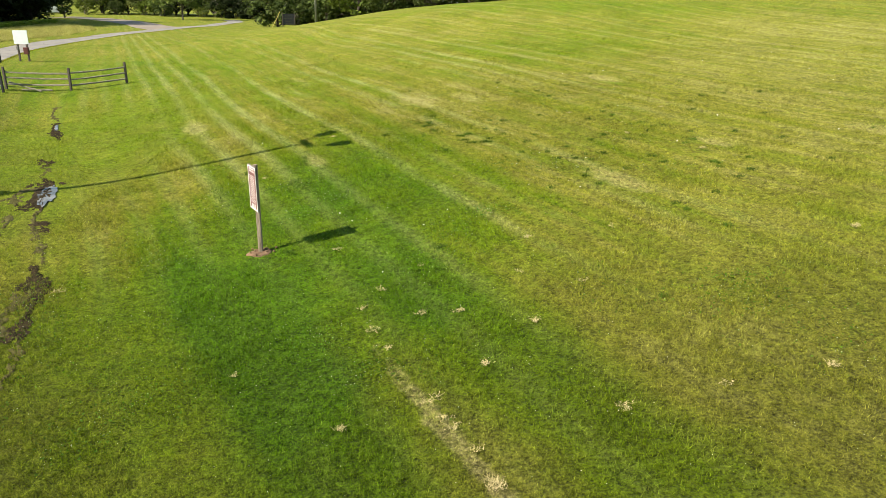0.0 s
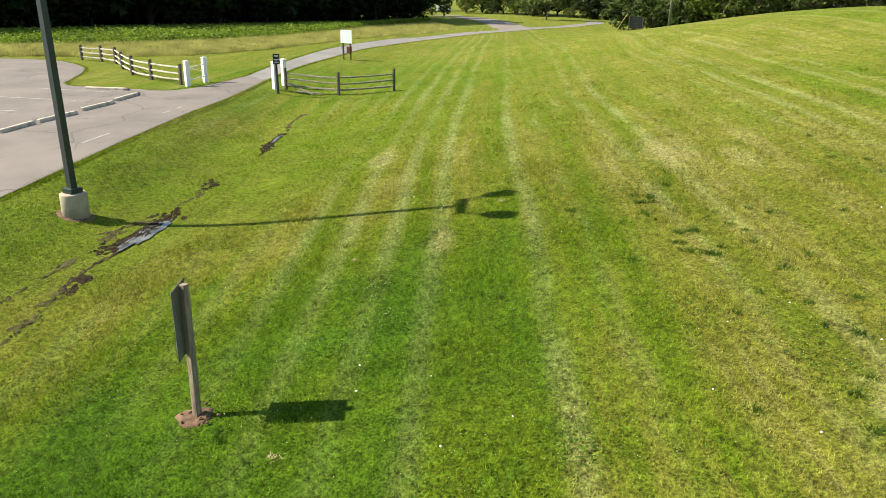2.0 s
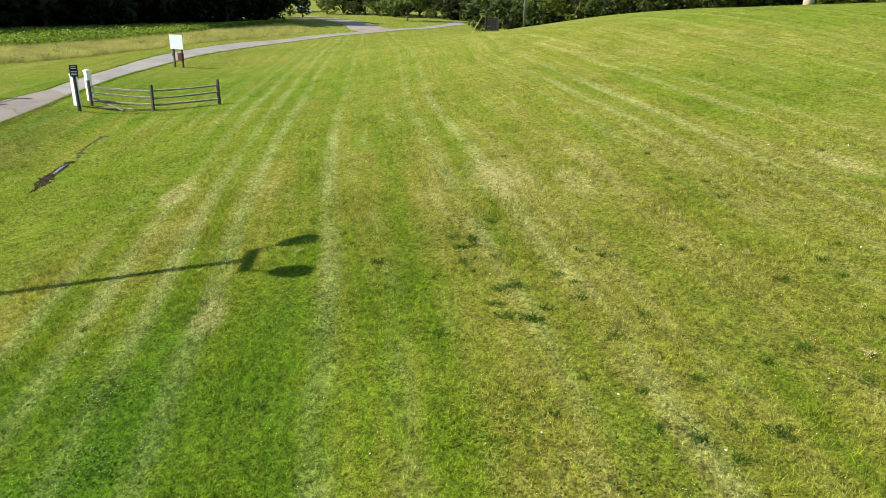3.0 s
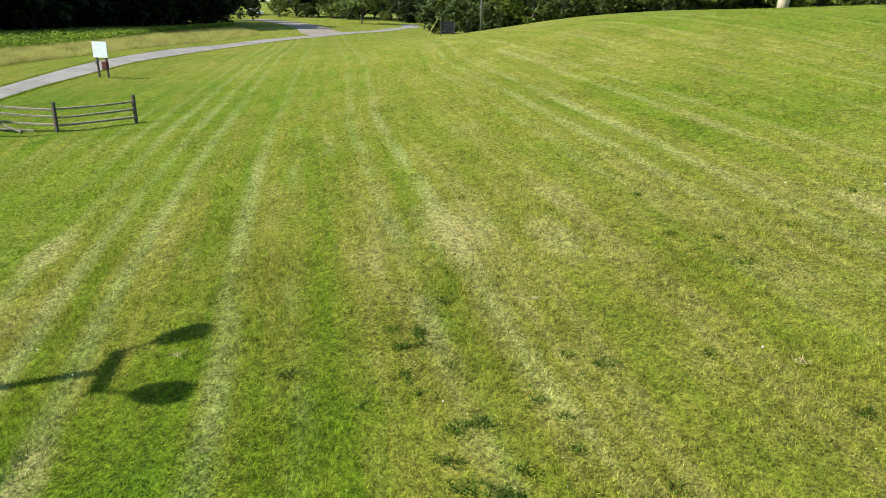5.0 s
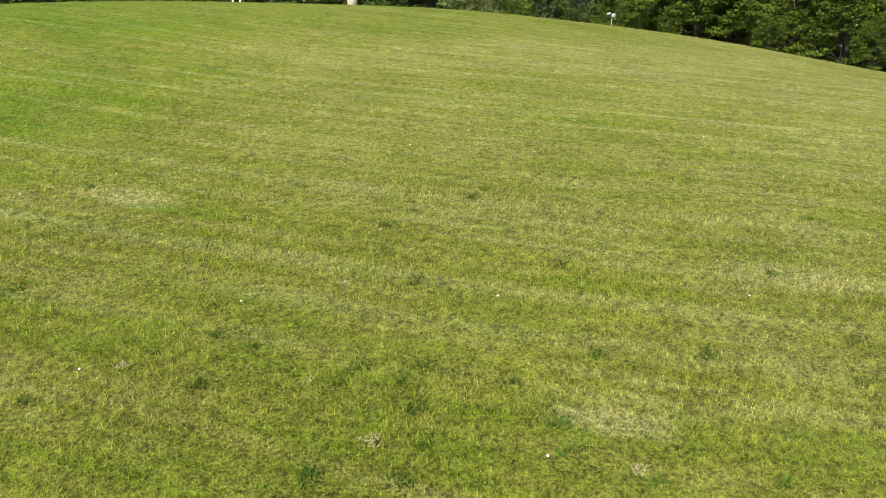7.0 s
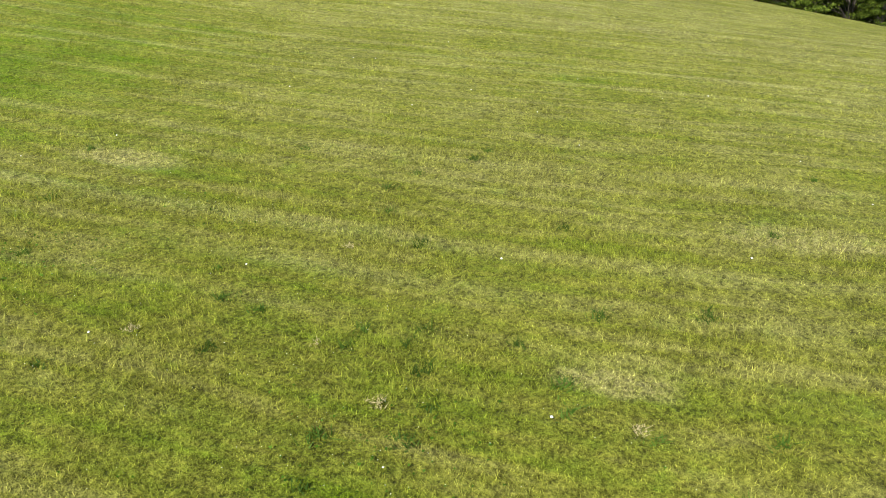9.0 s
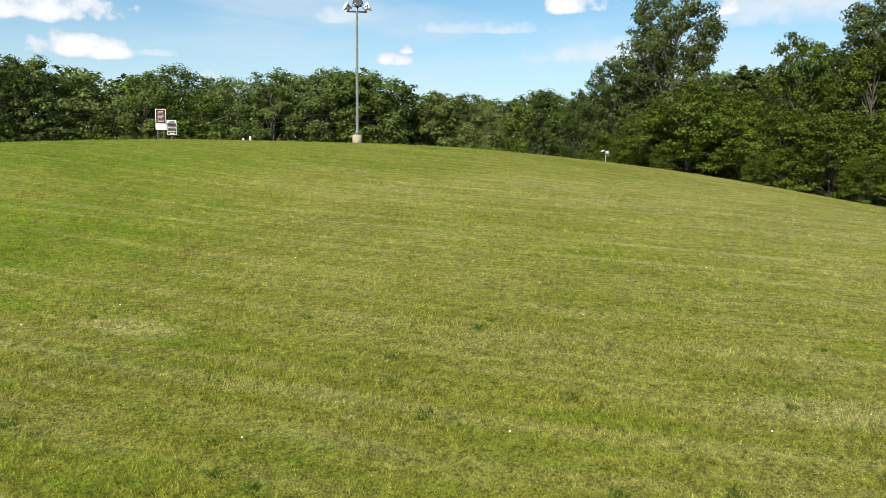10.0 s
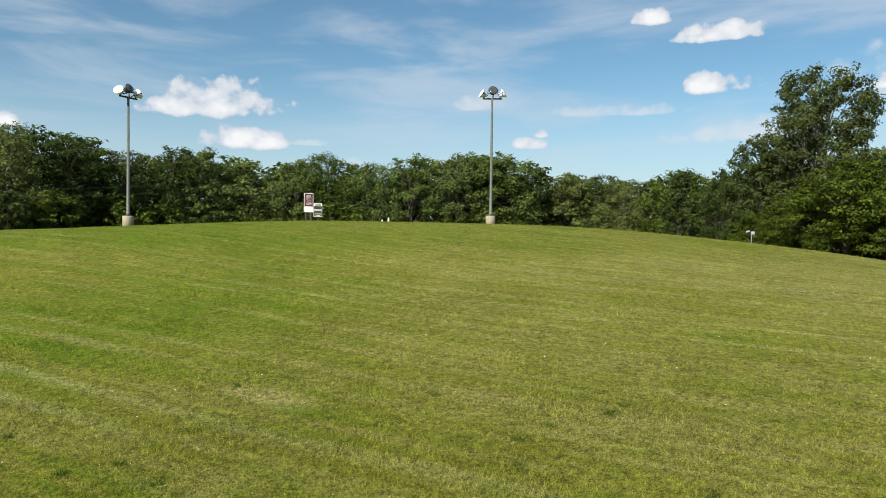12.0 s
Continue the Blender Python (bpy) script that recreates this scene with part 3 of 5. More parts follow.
def painted(name, a, b, w):
    """A worn painted line on the asphalt."""
    a, b = Vector((*a, 0.0)), Vector((*b, 0.0))
    d = (b - a).normalized()
    bm = bmesh.new()
    box(bm, ((b - a).length, w, 0.004), (0, 0, 0))
    bm.transform(Matrix.Translation((a + b) / 2 + Vector((0, 0, 0.018))) @ Matrix.Rotation(math.atan2(d.y, d.x), 4, "Z"))
    for v in bm.verts:
        v.co.z += float(drive_z(v.co.y))
    ob = new(name, mesh_of(name, bm, LINE_PAINT))
    return tagged(ob, "worn white paint line on asphalt", "road marking", kind="structure")


for a, b in [((-19.8, 23.0), (-20.4, 24.5)), ((-21.95, 28.15), (-22.6, 29.65)), ((-17.6, 17.8), (-18.2, 19.3)), ((-27.9, 28.15), (-32.2, 26.9)), ((-27.55, 25.3), (-31.6, 24.0)), ((-26.4, 22.4), (-30.4, 21.0)), ((-29.0, 30.8), (-33.2, 29.5))]:
    painted("trim", a, b, 0.11)

# ---- trees ----
def leaf_cards(rng, centers, normals, size, spread=0.5):
    """Small leaf sprays, each a tilted triangle."""
    k = len(centers)
    up = rng.normal(size=(k, 3))
    nrm = normals + spread * rng.normal(size=(k, 3))
    nrm /= np.linalg.norm(nrm, axis=1, keepdims=True) + 1e-9
    a = np.cross(nrm, up)
    a /= np.linalg.norm(a, axis=1, keepdims=True) + 1e-9
    b = np.cross(nrm, a)
    s = size * (0.55 + 0.9 * rng.random((k, 1)))
    verts = np.stack([centers - a * s * 0.5 - b * s * 0.3, centers + a * s * 0.5 - b * s * 0.25, centers + b * s * 0.6], 1).reshape(-1, 3)
    return verts, np.arange(3 * k).reshape(-1, 3)


def make_tree(seed, height, width, base, mat, bark, leaves=2600, size=0.42, lobes=16, tip=0.6, trunks=1, label="", name="tree", flat=0.62, twigs=1, fluff=1.0):
    """A broadleaf tree: tapered trunk, limbs that fork towards the crown, and sprays of leaves in tufts on the twigs, thickest at the outside."""
    rng = np.random.default_rng(seed)
    tree = thing(name, label, "tree")
    crown_h = height - base
    tufts = lobes * 9
    # boughs: swollen parts of the crown, each carrying its share of tufts
    k = np.arange(lobes)
    g = (k + 0.5) / lobes
    ang = k * 2.39996 + rng.uniform(-0.4, 0.4, lobes)
    reach = width * 0.5 * np.sin(math.pi * np.clip(g * 0.80 + 0.17, 0.02, 0.985)) ** tip
    d = reach * np.sqrt(rng.uniform(0.22, 0.72, lobes))
    bough_r = width * rng.uniform(0.15, 0.23, lobes) * np.where(g < 0.8, 1.0, 0.8)
    cents = np.column_stack([d * np.cos(ang), d * np.sin(ang), np.minimum(base + crown_h * (0.08 + 0.86 * g), height - bough_r * 0.7)])
    of = np.repeat(k, 9)
    dirs = rng.normal(size=(tufts, 3))
    dirs /= np.linalg.norm(dirs, axis=1, keepdims=True)
    dirs[:, 2] = np.where(dirs[:, 2] < -0.45, -dirs[:, 2], dirs[:, 2])
    tips = cents[of] + dirs * bough_r[of, None] * rng.uniform(0.45, 1.10, (tufts, 1)) * [1, 1, 0.9]
    tips[:, 2] = np.clip(tips[:, 2], 0.3, height)
    tuft_r = bough_r[of] * rng.uniform(0.28, 0.52, tufts) * fluff
    bm = bmesh.new()
    r0 = height * 0.012 + 0.05
    for tnum in range(trunks):
        lean = rng.uniform(-0.04, 0.04, 2) * height * (1 + 1.5 * (trunks > 1))
        pts = [(lean[0] * q, lean[1] * q, -0.4 + (height * 0.72 + 0.4) * q) for q in (0, 0.06, 0.3, 0.6, 1)]
        tube(bm, pts, [r0 * 1.5, r0, r0 * 0.8, r0 * 0.55, r0 * 0.15], 7, cap=False)
    for i, c in enumerate(cents):
        z0 = max(base * 0.5, c[2] - 0.5 * math.hypot(c[0], c[1]) - 0.16 * height)
        mid = (c[0] * 0.42, c[1] * 0.42, z0 + (c[2] - z0) * 0.55)
        tube(bm, [(0, 0, z0), mid, tuple(c)], [r0 * 0.40, r0 * 0.27, r0 * 0.11], 4, cap=False)
        for e in tips[of == i][:twigs]:
            tube(bm, [tuple(c * 0.75 + np.array(mid) * 0.25), tuple(e)], [r0 * 0.11, r0 * 0.03], 3, cap=False)
    part("trunk", bm, bark, tree)
    weight = tuft_r ** 2
    pick = rng.choice(tufts, leaves, p=weight / weight.sum())
    off = rng.normal(size=(leaves, 3))
    off /= np.linalg.norm(off, axis=1, keepdims=True)
    far = rng.random(leaves) ** 0.45
    # the outermost leaves stand apart, so that the outline is ragged
    far = np.where(rng.random(leaves) < 0.05, far * 1.35, far)
    pos = tips[pick] + off * (far * tuft_r[pick])[:, None] * [1, 1, flat]
    pos[:, 2] = np.maximum(pos[:, 2], 0.10)
    v, q = leaf_cards(rng, pos, off * 0.7 + dirs[pick] * 0.5 + np.array([0, 0, 0.55]), size, 0.45)
    raw("crown", v, q, mat, tree)
    return tree


KINDS = [
    make_tree(11, 16.0, 10.5, 0.2, LEAF_MID, BARK, 15000, 0.25, 40, fluff=1.35, label="full broadleaf tree at the edge of a wood"),
    make_tree(12, 17.0, 9.0, 0.2, LEAF_DARK, BARK, 15000, 0.25, 40, fluff=1.35, label="tall dark green broadleaf tree in a wood"),
    make_tree(13, 14.0, 10.0, 0.2, LEAF_BRIGHT, BARK, 15000, 0.25, 40, fluff=1.35, label="light green broadleaf tree at the edge of a wood"),
    make_tree(14, 16.0, 8.5, 0.2, LEAF_MID, BARK, 15000, 0.25, 40, tip=0.4, fluff=1.35, label="slender broadleaf tree with pale bark in a wood"),
    make_tree(15, 5.0, 7.0, 0.1, LEAF_BRIGHT, BARK, 2900, 0.29, 18, trunks=3, label="broad bright green shrub at the foot of trees", name="shrub"),
    make_tree(16, 4.0, 6.0, 0.1, LEAF_DARK, BARK, 2500, 0.29, 16, trunks=3, label="dark green shrub at the foot of trees", name="shrub"),
]
FINE = [
    make_tree(21, 21.0, 11.0, 2.0, LEAF_DARK, PALE_BARK, 44000, 0.24, 66, tip=0.22, flat=0.75, twigs=3, label="very tall dark green tree with pale limbs", name="tree"),
    make_tree(22, 16.0, 11.0, 0.4, LEAF_DARK, BARK, 25000, 0.25, 52, tip=0.45, label="large dark green broadleaf tree on the slope", name="tree"),
    make_tree(23, 8.0, 9.0, 0.2, LEAF_THICKET, BARK, 22000, 0.185, 40, tip=0.55, trunks=3, flat=0.42, label="broad bright green thicket on the slope", name="shrub"),
    make_tree(24, 15.0, 9.0, 0.6, LEAF_THICKET, BARK, 25000, 0.225, 52, tip=0.38, label="full yellow-green broadleaf tree on the slope", name="tree"),
    make_tree(25, 12.0, 5.5, 0.6, LEAF_DARK, BARK, 12000, 0.22, 36, tip=0.9, label="dark pointed broadleaf tree at the edge of a wood", name="tree"),
]
MIDS = [
    make_tree(51, 16.0, 10.0, 1.0, LEAF_MID, BARK, 3600, 0.51, 28, fluff=1.3, label="broadleaf tree deeper in a wood"),
    make_tree(52, 16.0, 10.0, 1.0, LEAF_BRIGHT, BARK, 3600, 0.51, 28, fluff=1.3, label="light green broadleaf tree deeper in a wood"),
    make_tree(53, 17.0, 9.0, 1.0, LEAF_DARK, PALE_BARK, 3600, 0.51, 28, fluff=1.3, label="dark broadleaf tree deeper in a wood"),
]
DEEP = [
    make_tree(31, 18.0, 11.0, 1.0, LEAF_SHADED, SHADED_BARK, 2100, 0.92, 22, label="tall tree in the dark wood beyond the meadow, coloured as in shade"),
    make_tree(32, 18.0, 12.0, 1.2, LEAF_SHADED, SHADED_BARK, 2100, 0.92, 22, label="broad tree in the dark wood beyond the meadow, coloured as in shade"),
    make_tree(33, 5.0, 8.0, 0.1, LEAF_SHADED, SHADED_BARK, 1300, 0.55, 14, trunks=2, label="undergrowth shrub inside the wood, coloured as in shade", name="shrub"),
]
STAND_HEIGHT = [16.0, 17.0, 14.0, 16.0, 5.0, 4.0]
FINE_HEIGHT = [21.0, 16.0, 8.0, 15.0, 12.0]
used = set()


def plant(ob, own, x, y, height, turn, wide=1.0):
    """Place a tree; the first use moves the tree itself, later ones copy it."""
    s = height / own
    m = Matrix.LocRotScale((x, y, ground_at(x, y) - 0.1), Euler((0, 0, turn)), (s * wide, s * wide, s))
    if ob.name not in used:
        used.add(ob.name)
        ob.matrix_world = m
        return ob
    return copy_thing(ob, m @ Matrix.Diagonal((*[1 / k for k in ob.scale], 1)))


rng = np.random.default_rng(5)
EYE_X, EYE_Y = 1.9, 16.4


def polar(a, r):
    """Compass-like angle from +y towards +x, and distance, round the open hill."""
    return EYE_X + r * math.sin(radians(a)), EYE_Y + r * math.cos(radians(a))


# woods behind the hill: angle, distance of the edge, height of the tops over the flat
EDGE = np.array([(-16, 128, 16.5), (-8, 112, 17), (-2, 98, 18.5), (3, 96, 18), (6, 108, 16.8), (12, 112, 17.6), (16, 112, 16.6), (24, 112, 16.2), (31, 112, 16.8), (37.5, 114, 18.2), (40, 116, 16.8), (45, 126, 15.6), (52, 112, 14), (58, 100, 14), (70, 90, 16), (84, 84, 17)], float)
a = -15.0
while a < 84:
    r, top = np.interp(a, EDGE[:, 0], EDGE[:, 1]), np.interp(a, EDGE[:, 0], EDGE[:, 2])
    for row in range(3):
        k = int(rng.choice([0, 1, 2, 3], p=[0.36, 0.3, 0.14, 0.2] if a < 23 else [0.42, 0.06, 0.16, 0.36] if a < 45 else [0.34, 0.34, 0.16, 0.16]))
        x, y = polar(a + rng.uniform(-1.2, 1.2) + 1.5 * (row == 1), r + row * 6.5 + rng.uniform(-2, 2))
        kind, own = [(KINDS[k], STAND_HEIGHT[k]), (MIDS[k % 3], (16.0, 16.0, 17.0)[k % 3]), (MIDS[(k + 1) % 3], (16.0, 16.0, 17.0)[(k + 1) % 3])][row]
        plant(kind, own, x, y, (top + (0.5, 0.8, 0.3)[row] - ground_at(x, y)) * rng.uniform(0.90, 1.03), rng.uniform(0, 6.28), rng.uniform(1.0, 1.25))
    for back in (-4.5, 3.5):
        x, y = polar(a + rng.uniform(-1.2, 1.2), r + back + rng.uniform(-1.5, 1))
        k = int(rng.choice([4, 5]))
        plant(KINDS[k], STAND_HEIGHT[k], x, y, rng.uniform(4.5, 7.5), rng.uniform(0, 6.28), 1.1)
    a += math.degrees(6.2 / r)

# the tall tree and its neighbours on the right shoulder of the hill: kind, angle, distance, height of the top, width
for kind, a, r, top, wide in [
    (0, 61.4, 74, 20.8, 0.95), (1, 57.4, 78, 15.6, 0.80), (1, 54.9, 84, 12.6, 0.70), (4, 51.7, 92, 13.4, 0.9), (1, 59.4, 82, 14.5, 0.9), (4, 66.7, 88, 15.4, 1.2), (1, 64.5, 84, 13.0, 0.9),
    (3, 70.3, 62, 14.4, 0.80), (0, 75.6, 76, 19.6, 1.0), (1, 73.0, 72, 14.5, 0.9), (3, 74.8, 60, 13.0, 0.9), (1, 78.8, 62, 14.5, 1.0), (0, 84.0, 66, 18.0, 1.0), (1, 68.5, 76, 12.5, 0.9),
    (2, 59.6, 62, 8.4, 0.9), (2, 63.0, 58, 10.4, 1.05), (2, 66.6, 56, 9.0, 1.0), (2, 69.6, 54, 8.2, 0.9), (2, 72.8, 53, 8.0, 1.0), (2, 77.0, 52, 7.8, 1.0), (2, 65.8, 65, 10.4, 1.1), (2, 57.0, 68, 7.0, 0.9), (2, 81.5, 54, 8.0, 1.0),
    (2, 61.0, 55, 5.6, 0.8), (2, 67.9, 50, 5.4, 0.9), (2, 74.8, 48, 5.2, 0.9),
]:
    x, y = polar(a, r)
    plant(FINE[kind], FINE_HEIGHT[kind], x, y, top - ground_at(x, y), a * 1.7, wide)

# the dark wood beyond the meadow, its shade put into leaf and bark colour
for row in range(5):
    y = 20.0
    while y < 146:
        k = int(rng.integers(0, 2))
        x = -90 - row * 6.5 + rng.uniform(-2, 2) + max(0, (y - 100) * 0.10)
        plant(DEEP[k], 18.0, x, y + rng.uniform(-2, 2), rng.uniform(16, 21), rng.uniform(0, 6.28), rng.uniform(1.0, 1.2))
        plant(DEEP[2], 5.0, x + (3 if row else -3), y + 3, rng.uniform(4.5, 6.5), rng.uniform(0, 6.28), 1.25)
        y += rng.uniform(6.5, 9.0)

# trees round the far junction, and the belt behind it
for k, x, y, h, wide in [(1, -33, 152, 13, 1.0), (2, -12, 145, 16, 1.1), (0, -27, 138, 13, 0.9), (1, -20, 131, 11, 1.0), (0, -20, 160, 16, 1.1), (2, -28, 176, 16, 1.1), (0, -97, 157, 17, 1.0), (2, -104, 166, 17, 1.0)]:
    plant(MIDS[k], (16.0, 16.0, 17.0)[k], x, y, h, x, wide)
for row in range(3):
    x = -26.0
    while x > -150:
        k = int(rng.integers(0, 3))
        y = 196 + row * 9 + (-26 - x) * 0.22 + rng.uniform(-3, 3)
        if not -132 < x < -112:
            plant(MIDS[k] if row == 0 else DEEP[k % 2], (16.0, 16.0, 17.0)[k] if row == 0 else 18.0, x, y, rng.uniform(13, 18), x, 1.1)
            if row == 0:
                plant(KINDS[4 + k % 2], STAND_HEIGHT[4 + k % 2], x + 3, y - 5, rng.uniform(2.5, 5), x)
        x -= rng.uniform(6.5, 9.5)

# undergrowth that closes the belt behind the junction, shade put into its colour
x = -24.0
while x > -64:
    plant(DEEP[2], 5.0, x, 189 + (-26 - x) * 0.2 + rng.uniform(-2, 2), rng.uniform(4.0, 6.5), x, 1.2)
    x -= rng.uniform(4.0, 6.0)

# ---- things by the drive and on the lawn ----
def upright(x, y, turn=0.0, sink=0.0):
    return pose(x, y, ground_at(x, y) - sink, 0, 0, turn)


def square_post(name, w, h, mat, parent, at=(0, 0, 0), bevel=0.008, lean=(0.0, 0.0), label="", sink=0.3):
    bm = bmesh.new()
    box(bm, (w, w, h + sink), (0, 0, (h - sink) / 2), bevel)
    bm.transform(Matrix.Translation(at) @ Matrix.Rotation(lean[0], 4, "Y") @ Matrix.Rotation(lean[1], 4, "X"))
    return part(name, bm, mat, parent, label)


def soil_ring(name, x, y, r0, r1, label, mat, rng, lumps=14):
    """A low uneven heap of bare earth round a foot."""
    heap = thing(name, label, "soil", at=pose(x, y, 0))
    bm = bmesh.new()
    n = 30
    rings = []
    reach = [r0 + (r1 - r0) * rng.random() for _ in range(n)]
    reach = [(reach[i - 1] + reach[i] + reach[(i + 1) % n]) / 3 for i in range(n)]
    for k, (f, h) in enumerate([(1.0, -0.03), (0.92, 0.012), (0.7, 0.03), (0.45, 0.035), (0.15, 0.02)]):
        ring = []
        for i in range(n):
            a = i * math.tau / n
            r = reach[i] * rng.uniform(0.96, 1.04) * f
            px, py = r * math.cos(a), r * math.sin(a) * 0.8
            ring.append(bm.verts.new((px, py, ground_at(x + px, y + py) + h + rng.uniform(-0.012, 0.012) * (k > 0))))
        rings.append(ring)
    for lo, hi in zip(rings, rings[1:]):
        for i in range(n):
            bm.faces.new((lo[i], lo[(i + 1) % n], hi[(i + 1) % n], hi[i])).smooth = True
    bm.faces.new(rings[-1])
    part("earth", bm, mat, heap)
    for _ in range(lumps):
        bm = bmesh.new()
        a, r = rng.uniform(0, math.tau), rng.uniform(0.3, 1.0) * r1
        px, py = r * math.cos(a), r * math.sin(a) * 0.8
        m = Matrix.Translation((px, py, ground_at(x + px, y + py) + 0.035)) @ Matrix.Diagonal((*[rng.uniform(0.015, 0.035) for _ in range(3)], 1))
        bmesh.ops.create_icosphere(bm, subdivisions=1, radius=1.0, matrix=m)
        part("clod", bm, mat, heap)
    return heap


prng = random.Random(4)
soil_ring("soil_patch", -3.9, 13.9, 0.23, 0.36, "bare reddish earth round the foot of a sign post", SOIL, prng)
soil_ring("soil_patch", -13.9, 18.75, 0.40, 0.62, "bare earth round a concrete lamp base", SOIL, prng)


def shoebox_head(parent, side):
    """A long rounded street-light head on a short slanted arm, at one end of the crossarm."""
    bm = bmesh.new()
    tube(bm, [(0.0, side * 0.52, 8.42), (0.30, side * 0.62, 8.43), (0.66, side * 0.74, 8.45)], [0.04, 0.035, 0.035], 8)
    part("arm", bm, GREEN_PAINT, parent)
    spin = Matrix.Translation((0.98, side * 0.80, 8.45)) @ Matrix.Rotation(radians(12 * side), 4, "Z")
    bm = bmesh.new()
    lathe(bm, [(0.05, -0.44), (0.16, -0.40), (0.24, -0.24), (0.28, 0.0), (0.28, 0.22), (0.24, 0.36), (0.14, 0.42), (0.04, 0.43)], 20)
    bm.transform(spin @ Matrix.Rotation(radians(90), 4, "Y") @ Matrix.Diagonal((0.5, 1.0, 1.0, 1)))
    head = part("lamp_head", bm, GREEN_PAINT, parent, "long rounded lamp head")
    bm = bmesh.new()
    lathe(bm, [(0.20, -0.10), (0.18, -0.15), (0.05, -0.17)], 20)
    bm.transform(spin @ Matrix.Diagonal((1.4, 1.0, 1.0, 1)))
    part("lens", bm, LAMP_WHITE, head, "clear lens under the head")


lamp = thing("light_pole", "dark green square light pole on a round concrete base", "light pole", at=pose(-13.85, 18.75, -0.72, 0, 0, 23.2))
bm = bmesh.new()
lathe(bm, [(0.33, -0.4), (0.325, 0.58), (0.315, 0.61), (0.29, 0.625)], 32)
part("base", bm, CONCRETE, lamp, "stained round concrete base")
bm = bmesh.new()
box(bm, (0.34, 0.34, 0.13), (0, 0, 0.688), 0.012, Matrix.Rotation(radians(-20), 4, "Z"))
part("base_cover", bm, GREEN_PAINT, lamp)
bm = bmesh.new()
tube(bm, [(0, 0, 0.74), (0, 0, 8.42)], [0.120, 0.105], 4)
bm.transform(Matrix.Rotation(radians(25), 4, "Z"))
part("pole", bm, GREEN_PAINT, lamp)
bm = bmesh.new()
box(bm, (0.16, 1.18, 0.16), (0.0, 0.0, 8.42), 0.015)
part("crossarm", bm, GREEN_PAINT, lamp)
shoebox_head(lamp, 1)
shoebox_head(lamp, -1)


def bars(bm, rows, width, top, pitch, thick, x, rng, y0=0.0, gap=None):
    """Rows of plain bars in place of writing."""
    for k in range(rows):
        if gap and k in gap:
            continue
        w = width * rng.uniform(0.6, 1.0)
        box(bm, (0.003, w, thick), (x, y0, top - k * pitch))
    return bm


def sign_panel(parent, w, h, z, mat, turn, off, label, name="panel", thick=0.012, y0=0.0):
    bm = bmesh.new()
    box(bm, (thick, w, h), (off, y0, z), 0.004)
    bm.transform(Matrix.Rotation(radians(turn), 4, "Z"))
    return part(name, bm, mat, parent, label)


def turned_part(name, bm, mat, parent, turn, label=""):
    bm.transform(Matrix.Rotation(radians(turn), 4, "Z"))
    return part(name, bm, mat, parent, label)


# rules board on a timber post in the lawn
board = thing("sign_post", "tall weathered timber post with a printed metal board", "sign", at=upright(-3.9, 13.93, 0))
square_post("post", 0.088, 1.93, OLD_WOOD, board, lean=(0.0, -0.012), label="weathered knotty timber post")
FACE = 213  # the board faces the drive and the sun
panel = sign_panel(board, 0.50, 0.98, 1.44, ALUMINIUM, FACE, 0.062, "grey metal board, printed on its face", name="panel")
bm = bmesh.new()
box(bm, (0.003, 0.47, 0.95), (0.0705, 0, 1.44), 0.0)
turned_part("print", bm, BROWN_PAINT, panel, FACE, "brown printed face")
bm = bmesh.new()
bars(bm, 15, 0.38, 1.70, 0.040, 0.009, 0.075, prng)
bars(bm, 2, 0.36, 1.85, 0.05, 0.020, 0.075, prng)
bars(bm, 4, 0.36, 1.08, 0.025, 0.010, 0.075, prng)
for y in (-0.235, 0.235):
    box(bm, (0.003, 0.022, 0.95), (0.075, y, 1.44))
for z in (0.985, 1.895):
    box(bm, (0.003, 0.44, 0.022), (0.075, 0, z))
turned_part("lettering", bm, LETTERING, panel, FACE, "pale rows of small writing")
bm = bmesh.new()
for z in (1.10, 1.78):
    lathe(bm, [(0.012, 0), (0.012, 0.01), (0.005, 0.014)], 8)
bm.transform(Matrix.Translation((0.07, 0, 1.8)) @ Matrix.Rotation(radians(90), 4, "Y"))
turned_part("bolt", bm, ALUMINIUM, panel, FACE)


def rail(parent, a, b, r, mat, rng, sag=0.03, name="rail"):
    """A split rail with a rough wedge section, a little bent."""
    a, b = Vector(a), Vector(b)
    n = 6
    pts = []
    for k in range(n + 1):
        p = a.lerp(b, k / n)
        p.z -= sag * math.sin(math.pi * k / n) + rng.uniform(-0.008, 0.008)
        pts.append(tuple(p))
    bm = bmesh.new()
    tube(bm, pts, [r * rng.uniform(0.85, 1.15) for _ in pts], 5)
    return part(name, bm, mat, parent)


def rail_fence(label, posts, post_h, post_w, post_mat, rail_mat, rng, levels=(0.30, 0.66, 1.0), group=""):
    """A three-rail split-rail fence along the posts given."""
    fence = thing("fence", label, "fence", group, at=pose(0, 0, 0))
    feet = [(x, y, ground_at(x, y)) for x, y in posts]
    for x, y, z in feet:
        square_post("post", post_w * rng.uniform(0.92, 1.1), post_h * rng.uniform(0.97, 1.04), post_mat, fence, (x, y, z), 0.012, (rng.uniform(-0.03, 0.03), rng.uniform(-0.03, 0.03)))
    for p, q in zip(feet, feet[1:]):
        for h in levels:
            rail(fence, (p[0], p[1], p[2] + h + rng.uniform(-0.03, 0.03)), (q[0], q[1], q[2] + h + rng.uniform(-0.03, 0.03)), 0.048, rail_mat, rng, rng.uniform(0.0, 0.05))
    return fence


